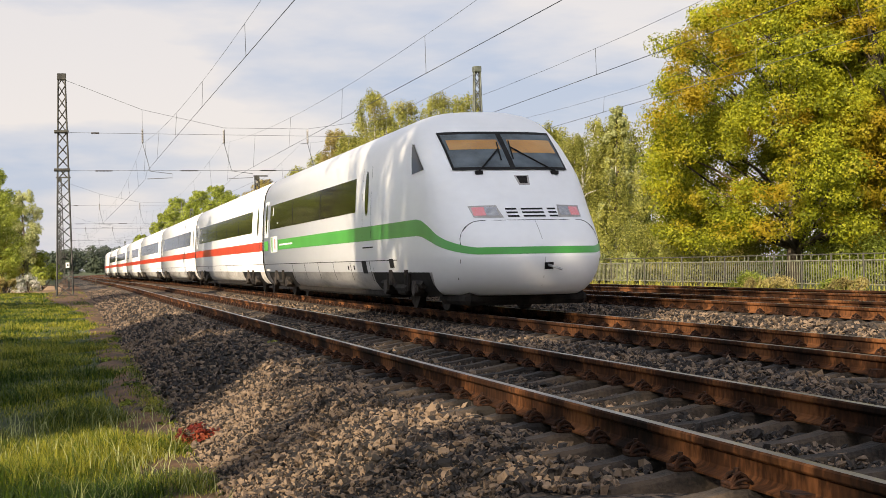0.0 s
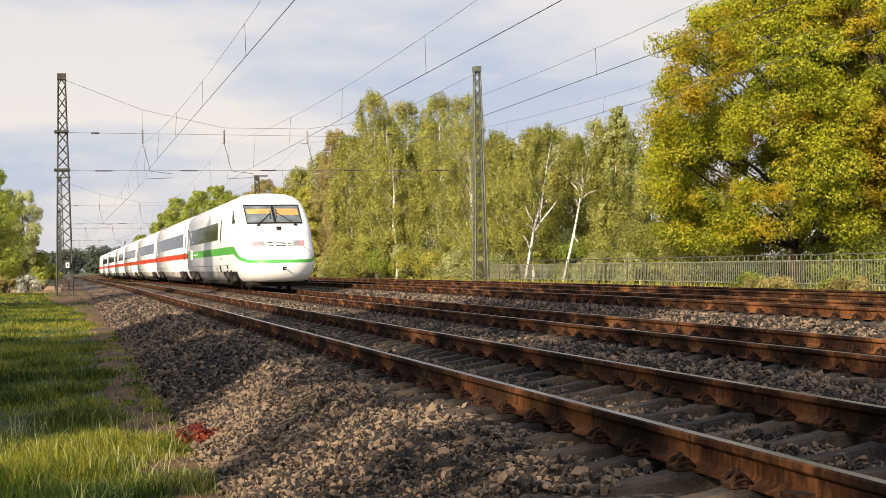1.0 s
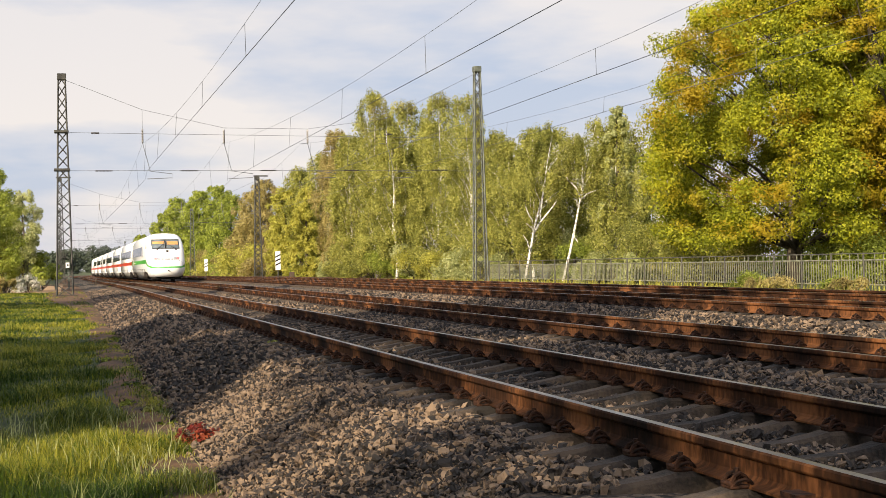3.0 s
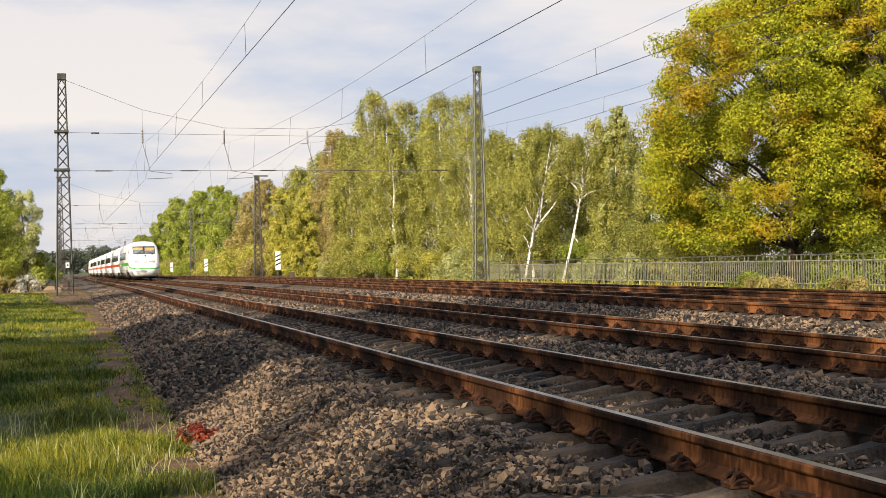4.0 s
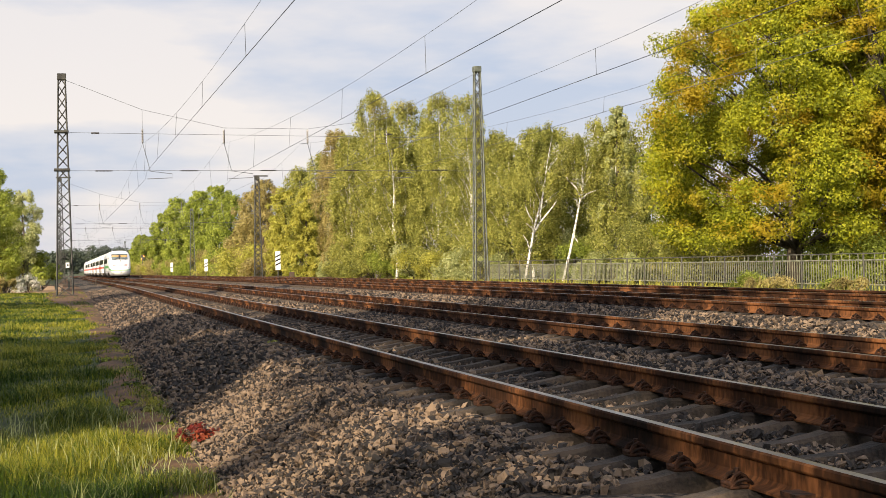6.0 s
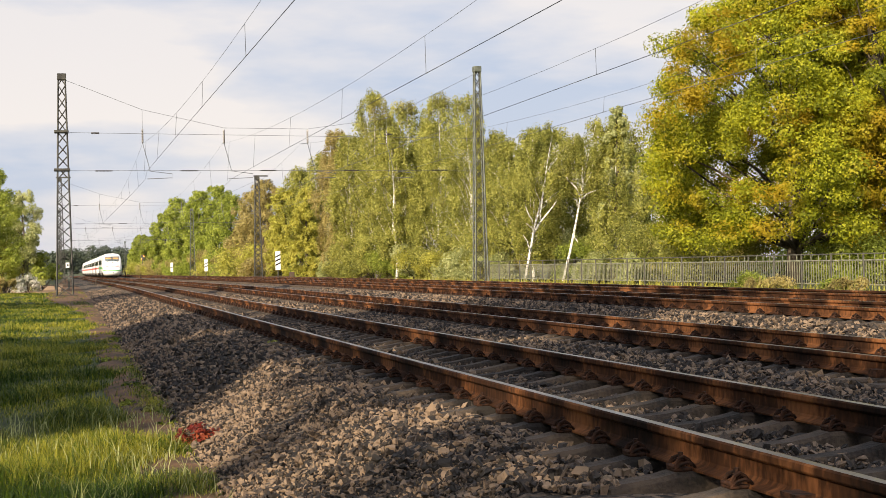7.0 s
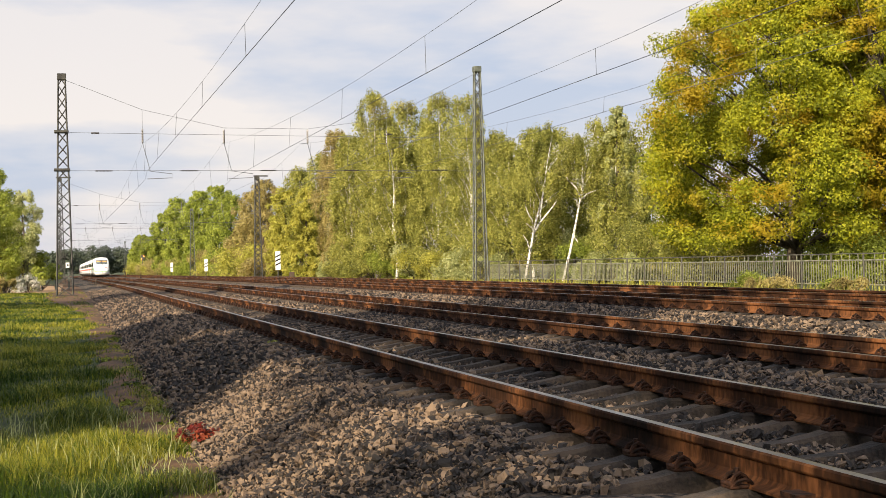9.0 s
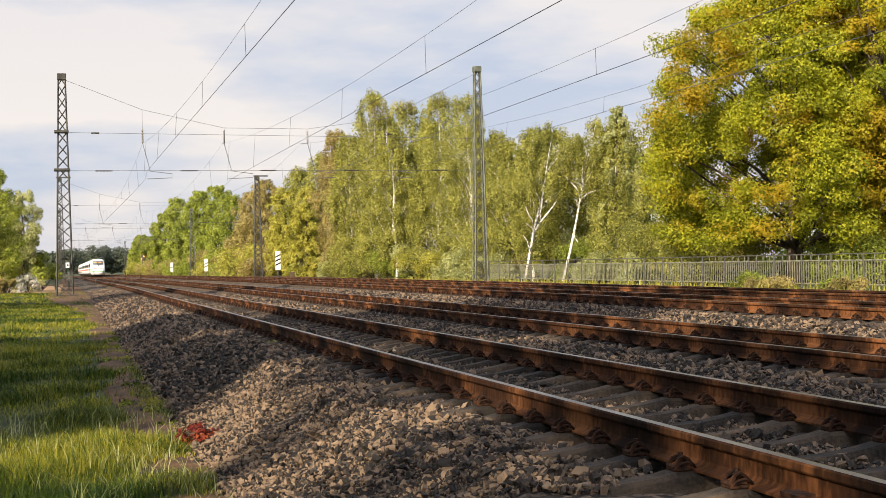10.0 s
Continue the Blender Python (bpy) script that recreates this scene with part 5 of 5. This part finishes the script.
def build_end_car():
    root = new("train_end_car")
    tagged(root, "white high-speed train end car with green stripe and red tail lights", "train car", "cars of the high-speed train")
    body = part("body", car_shell(0, 22.95, True), (M_WHITE, M_SKIRT, M_BLACK), root, smooth=True)
    coach_fittings(root, 3.0, 22.9, [(7.2, 21.4)], [5.95, 22.25], M_GREEN, (1.3, 19.6), [3.1, 19.6])
    # green band sweeping down from the side and round the front
    b = Build()
    pts = []
    zf = 1.11
    for i in range(61):
        a = (i / 60) * math.pi
        s = -1 if a < math.pi / 2 else 1
        aa = abs(math.pi / 2 - a)
        x = half_width(1.2) * math.sin(aa) ** (2 / POW)
        y = lerp_table(TIP, 1.15) + nose_len(1.15) * (1 - math.cos(aa) ** (2 / POW))
        pts.append((s * x, y))
    pts = [(-1.5, 1.3), (-1.5, 0.9), (-1.5, 0.5)] + pts + [(1.5, 0.5), (1.5, 0.9), (1.5, 1.3)]
    for x, y in pts:
        t = max(0.0, min(1.0, (y + 1.2) / 2.3))
        t = t * t * (3 - 2 * t) * 0.3 + t * 0.7
        mid, hw = zf + (1.585 - zf) * t, 0.06 + 0.095 * t
        for k in range(4):
            z = mid + hw * (2 * k / 3 - 1)
            ax = min(abs(x), half_width(z) * 0.9995)
            yy = nose_y(ax, z) if y < 0.3 else y
            if y >= 0.3:
                ax = half_width(z)
            d = Vector((math.copysign(ax, x) * 0.9, (yy - 1.6) * 0.9, 0)).normalized() * 0.007
            b.v.append((math.copysign(ax, x) + d.x, yy + d.y, z))
    for i in range(len(pts) - 1):
        for k in range(3):
            b.f.append((i * 4 + k, i * 4 + 4 + k, i * 4 + 5 + k, i * 4 + 1 + k))
            b.s.append(0)
    part("front_stripe", b, M_GREEN, root, smooth=True)
    # windscreen, blinds behind the glass, wipers
    screen = nose_patch("windscreen_frame", ((-1.08, 2.57), (1.08, 2.57), (1.09, 3.35), (-1.09, 3.35)), M_BLACK, root, 0.016, "black rubber windscreen surround", 24, 14)
    for s in (-1, 1):
        i0, i1 = (-1.04, -0.05) if s < 0 else (0.05, 1.04)
        t0, t1 = (-1.05, -0.05) if s < 0 else (0.05, 1.05)
        # panel behind the glass, its colour carrying the reflected sky
        nose_patch("cab_interior", ((i0, 2.62), (i1, 2.62), (t1, 3.29), (t0, 3.29)), M_CAB, screen, 0.020)
        m0, m1 = (i0 * 0.96, i1 * 1.6 if s < 0 else i1 * 0.96) if s < 0 else (i0 * 2.2, i1 * 0.96)
        zl = 2.97 if s < 0 else 2.90
        nose_patch("sun_blind", ((m0, zl), (m1, zl), (m1, 3.17), (m0, 3.17)), M_BLIND, screen, 0.024, "orange sun blind behind the glass")
        pane = nose_patch("windscreen_pane", ((i0, 2.62), (i1, 2.62), (t1, 3.29), (t0, 3.29)), M_PANE, screen, 0.030)
        pane.visible_shadow = False
    for pts in (((-0.66, 2.52), (-0.14, 2.97)), ((0.78, 2.52), (0.10, 3.0))):
        b = Build()
        (xa, za), (xb, zb) = pts
        b.tube([(xa, nose_y(xa, za) - 0.05, za + 0.03), (xb, nose_y(xb, zb) - 0.05, zb + 0.03)], 0.016, 5)
        b.tube([(xb - 0.03, nose_y(xb, zb - 0.22) - 0.04, zb - 0.2), (xb + 0.02, nose_y(xb, zb + 0.12) - 0.04, zb + 0.16)], 0.014, 5)
        b.box(xa - 0.07, nose_y(xa, za) - 0.06, za - 0.03, xa + 0.07, nose_y(xa, za) + 0.02, za + 0.04, 0.01)
        part("wiper", b, M_BLACK, root)
    # camera hatch under the screen
    hatch = nose_patch("lamp_hatch", ((0.0, 2.28), (0.20, 2.28), (0.24, 2.47), (-0.04, 2.47)), M_SKIRT, root, 0.005)
    nose_patch("top_lamp", ((0.03, 2.31), (0.17, 2.31), (0.20, 2.45), (0.0, 2.45)), M_UNDER, hatch, 0.009)
    # lamp clusters
    for s in (-1, 1):
        q = [(0.50, 1.68), (0.98, 1.69), (1.02, 1.90), (0.56, 1.91)]
        if s < 0:
            q = [(-q[1][0], q[1][1]), (-q[0][0], q[0][1]), (-q[3][0], q[3][1]), (-q[2][0], q[2][1])]
        lamp = nose_patch("lamp_cluster", q, M_SKIRT, root, 0.005, "clear lamp cluster with lit red tail light")
        qq = lambda a, c, z0, z1: ((a * s, z0), (c * s, z0), (c * s, z1), (a * s, z1)) if s > 0 else ((-c, z0), (-a, z0), (-a, z1), (-c, z1))
        nose_patch("reflector", qq(0.57, 0.77, 1.72, 1.87), M_SILVER, lamp, 0.009)
        nose_patch("tail_light", qq(0.775, 0.97, 1.72, 1.87), M_TAIL, lamp, 0.010, "glowing red tail light")
        lens = nose_patch("lamp_glass", qq(0.55, 0.99, 1.70, 1.89), M_LENS, lamp, 0.016)
        lens.visible_shadow = False
    # grille slots
    for x0, x1 in ((-0.42, -0.22), (-0.14, 0.26), (0.34, 0.5)):
        for z in (1.69, 1.755, 1.82):
            nose_patch("grille_slot", ((x0, z), (x1, z), (x1, z + 0.032), (x0, z + 0.032)), M_BLACK, root, 0.005, nx=4, nz=1)
    # coupler doors: thin dark joints, and the tow eye
    door_line = [(-1.25, 0.62), (-1.27, 0.95), (-1.26, 1.25)]
    door_line += [(-0.90 - 0.36 * math.cos(math.pi / 2 * k / 8), 1.25 + 0.385 * math.sin(math.pi / 2 * k / 8)) for k in range(1, 9)]
    door_line += [(-0.9 + 0.3 * k, 1.635) for k in range(1, 7)]
    door_line += [(0.90 + 0.36 * math.sin(math.pi / 2 * k / 8), 1.25 + 0.385 * math.cos(math.pi / 2 * k / 8)) for k in range(1, 9)] + [(1.27, 0.95), (1.25, 0.62)]
    nose_line("panel_joint", door_line, 0.0085, M_UNDER, root)
    nose_line("panel_joint", [(0.03, 0.5 + 0.16 * k) for k in range(8)], 0.006, M_SKIRT, root)
    nose_patch("coupler_flap", ((0.02, 0.78), (0.18, 0.78), (0.18, 0.90), (0.02, 0.90)), M_BLACK, root, 0.006)
    b = Build()
    b.tube([(0.08, -1.55, 0.86), (0.2, -1.85, 0.79), (0.24, -1.88, 0.77)], 0.022, 6)
    part("tow_bar", b, M_SILVER, root)
    # side cab window
    for s in (-1, 1):
        b = Build()
        pts = [(1.72, 2.60), (0.86, 2.64), (1.74, 3.17), (1.92, 3.2)]
        for v in range(7):
            for u in range(7):
                fu, fv = u / 6, v / 6
                y, z = ((pts[0][k] * (1 - fu) + pts[1][k] * fu) * (1 - fv) + (pts[3][k] * (1 - fu) + pts[2][k] * fu) * fv for k in (0, 1))
                c = min(1.0, max(0.0, 1 - (y - lerp_table(TIP, z)) / nose_len(z)))
                b.v.append((s * (half_width(z) * (1 - c ** POW) ** (1 / POW) + 0.012), y, z))
        for v in range(6):
            for u in range(6):
                q = (v * 7 + u, v * 7 + u + 1, v * 7 + u + 8, v * 7 + u + 7)
                b.f.append(q if s < 0 else q[::-1])
                b.s.append(0)
        part("cab_window", b, M_BAND, root)
    # near-black boxes added beneath the car for the shade and against see-through
    b = Build()
    b.box(-1.12, -0.7, 0.16, 1.12, 1.2, 0.4, 0.08)
    b.box(-1.2, 5.2, 0.2, 1.2, 17.5, 0.4, 0.05)
    b.box(-1.3, 1.2, 0.55, 1.3, 5.2, 0.8, 0.05)
    part("underframe", b, M_UNDER, root)
    # grey and white class mark where the stripes meet
    logo = side_strip("logo_panel", 19.7, 21.2, 1.36, 1.86, M_WHITE, root, 0.006)
    side_strip("logo_bar", 20.75, 21.0, 1.38, 1.84, M_GREEN, logo, 0.010)
    side_strip("logo_bar", 20.1, 20.3, 1.45, 1.78, M_RED, logo, 0.010)
    side_strip("lettering", 16.6, 19.2, 1.555, 1.605, M_BOARD, root, 0.010)
    for y, z0, z1, w in ((8.3, 0.80, 0.90, 0.14), (7.6, 0.80, 0.90, 0.14), (6.4, 0.72, 1.0, 0.5), (3.6, 0.84, 1.02, 0.4)):
        side_strip("step_recess", y - w / 2, y + w / 2, z0, z1, M_BLACK, root, 0.008)
    side_strip("grab_rail", 5.3, 6.4, 1.27, 1.30, M_BLACK, root, 0.008)
    return root


def build_coach(label, windows, doors, stripe_span, name="train_coach", length=25.95):
    root = new(name)
    tagged(root, label, "train car", "cars of the high-speed train")
    part("body", car_shell(0.0, length - 0.35, False), (M_WHITE, M_SKIRT, M_BLACK), root, smooth=True)
    coach_fittings(root, 0, length - 0.35, windows, doors, M_RED, stripe_span, [3.6, length - 4.0])
    b = Build()
    b.box(-1.25, -0.32, 0.7, 1.25, 0.02, 3.6, 0.1)
    part("gangway", b, M_BLACK, root, "black folding gangway between the cars")
    # dark box added under the coach so that no daylight shows through
    b = Build()
    b.box(-1.2, 5.8, 0.2, 1.2, length - 6.2, 0.4, 0.05)
    part("underframe", b, M_UNDER, root)
    return root


TRAIN_X, TRAIN_Z = TRACK_X[1], TRACK_Z[1]
cars = []


def build_train():
    cars.append((build_end_car(), 0.0))
    long_label = "white high-speed coach with red stripe and long dark window band"
    first = build_coach(long_label, [(2.75, 23.6)], [1.15, 24.7], (0.0, 25.6))
    cars.append((first, 23.28))
    for k in range(1, 6):
        if k == 3:
            ob = build_coach("white high-speed restaurant coach with red stripe and short window bands", [(2.7, 14.6), (19.5, 23.4)], [1.15, 24.7], (0.0, 25.6))
        else:
            ob = copy_thing(first, pose(0, 0, 0))
        cars.append((ob, 23.28 + 25.95 * k))
    tail = build_coach("white windowless power car with red stripe", [(17.0, 17.6)], [2.0], (0.0, 19.5), "train_power_car", 20.5)
    cars.append((tail, 23.28 + 25.95 * 6))


def train_y(t):
    """Where the windscreen's foot stands along the line at t seconds."""
    return 24.85 + 30.9 * t - 0.13 * t * t


def on_track(y):
    return Vector((TRAIN_X + swing(y), y, TRAIN_Z + drop(y)))


def car_pose(y, length):
    a, b = on_track(y), on_track(y + length)
    d = b - a
    return pose(*a, math.degrees(math.asin(d.z / d.length)), 0, math.degrees(-math.atan2(d.x, d.y)))


def motions():
    times = [0.5 * i for i in range(21)]
    for ob, back in cars:
        walk(ob, [(t, car_pose(train_y(t) + back, 25.6)) for t in times])


build_ground()
build_bed()
build_rails()
build_train()
build_overhead()
build_fence()
build_boards()
build_trees()
build_grass()
build_sleepers()
build_stones()
motions()
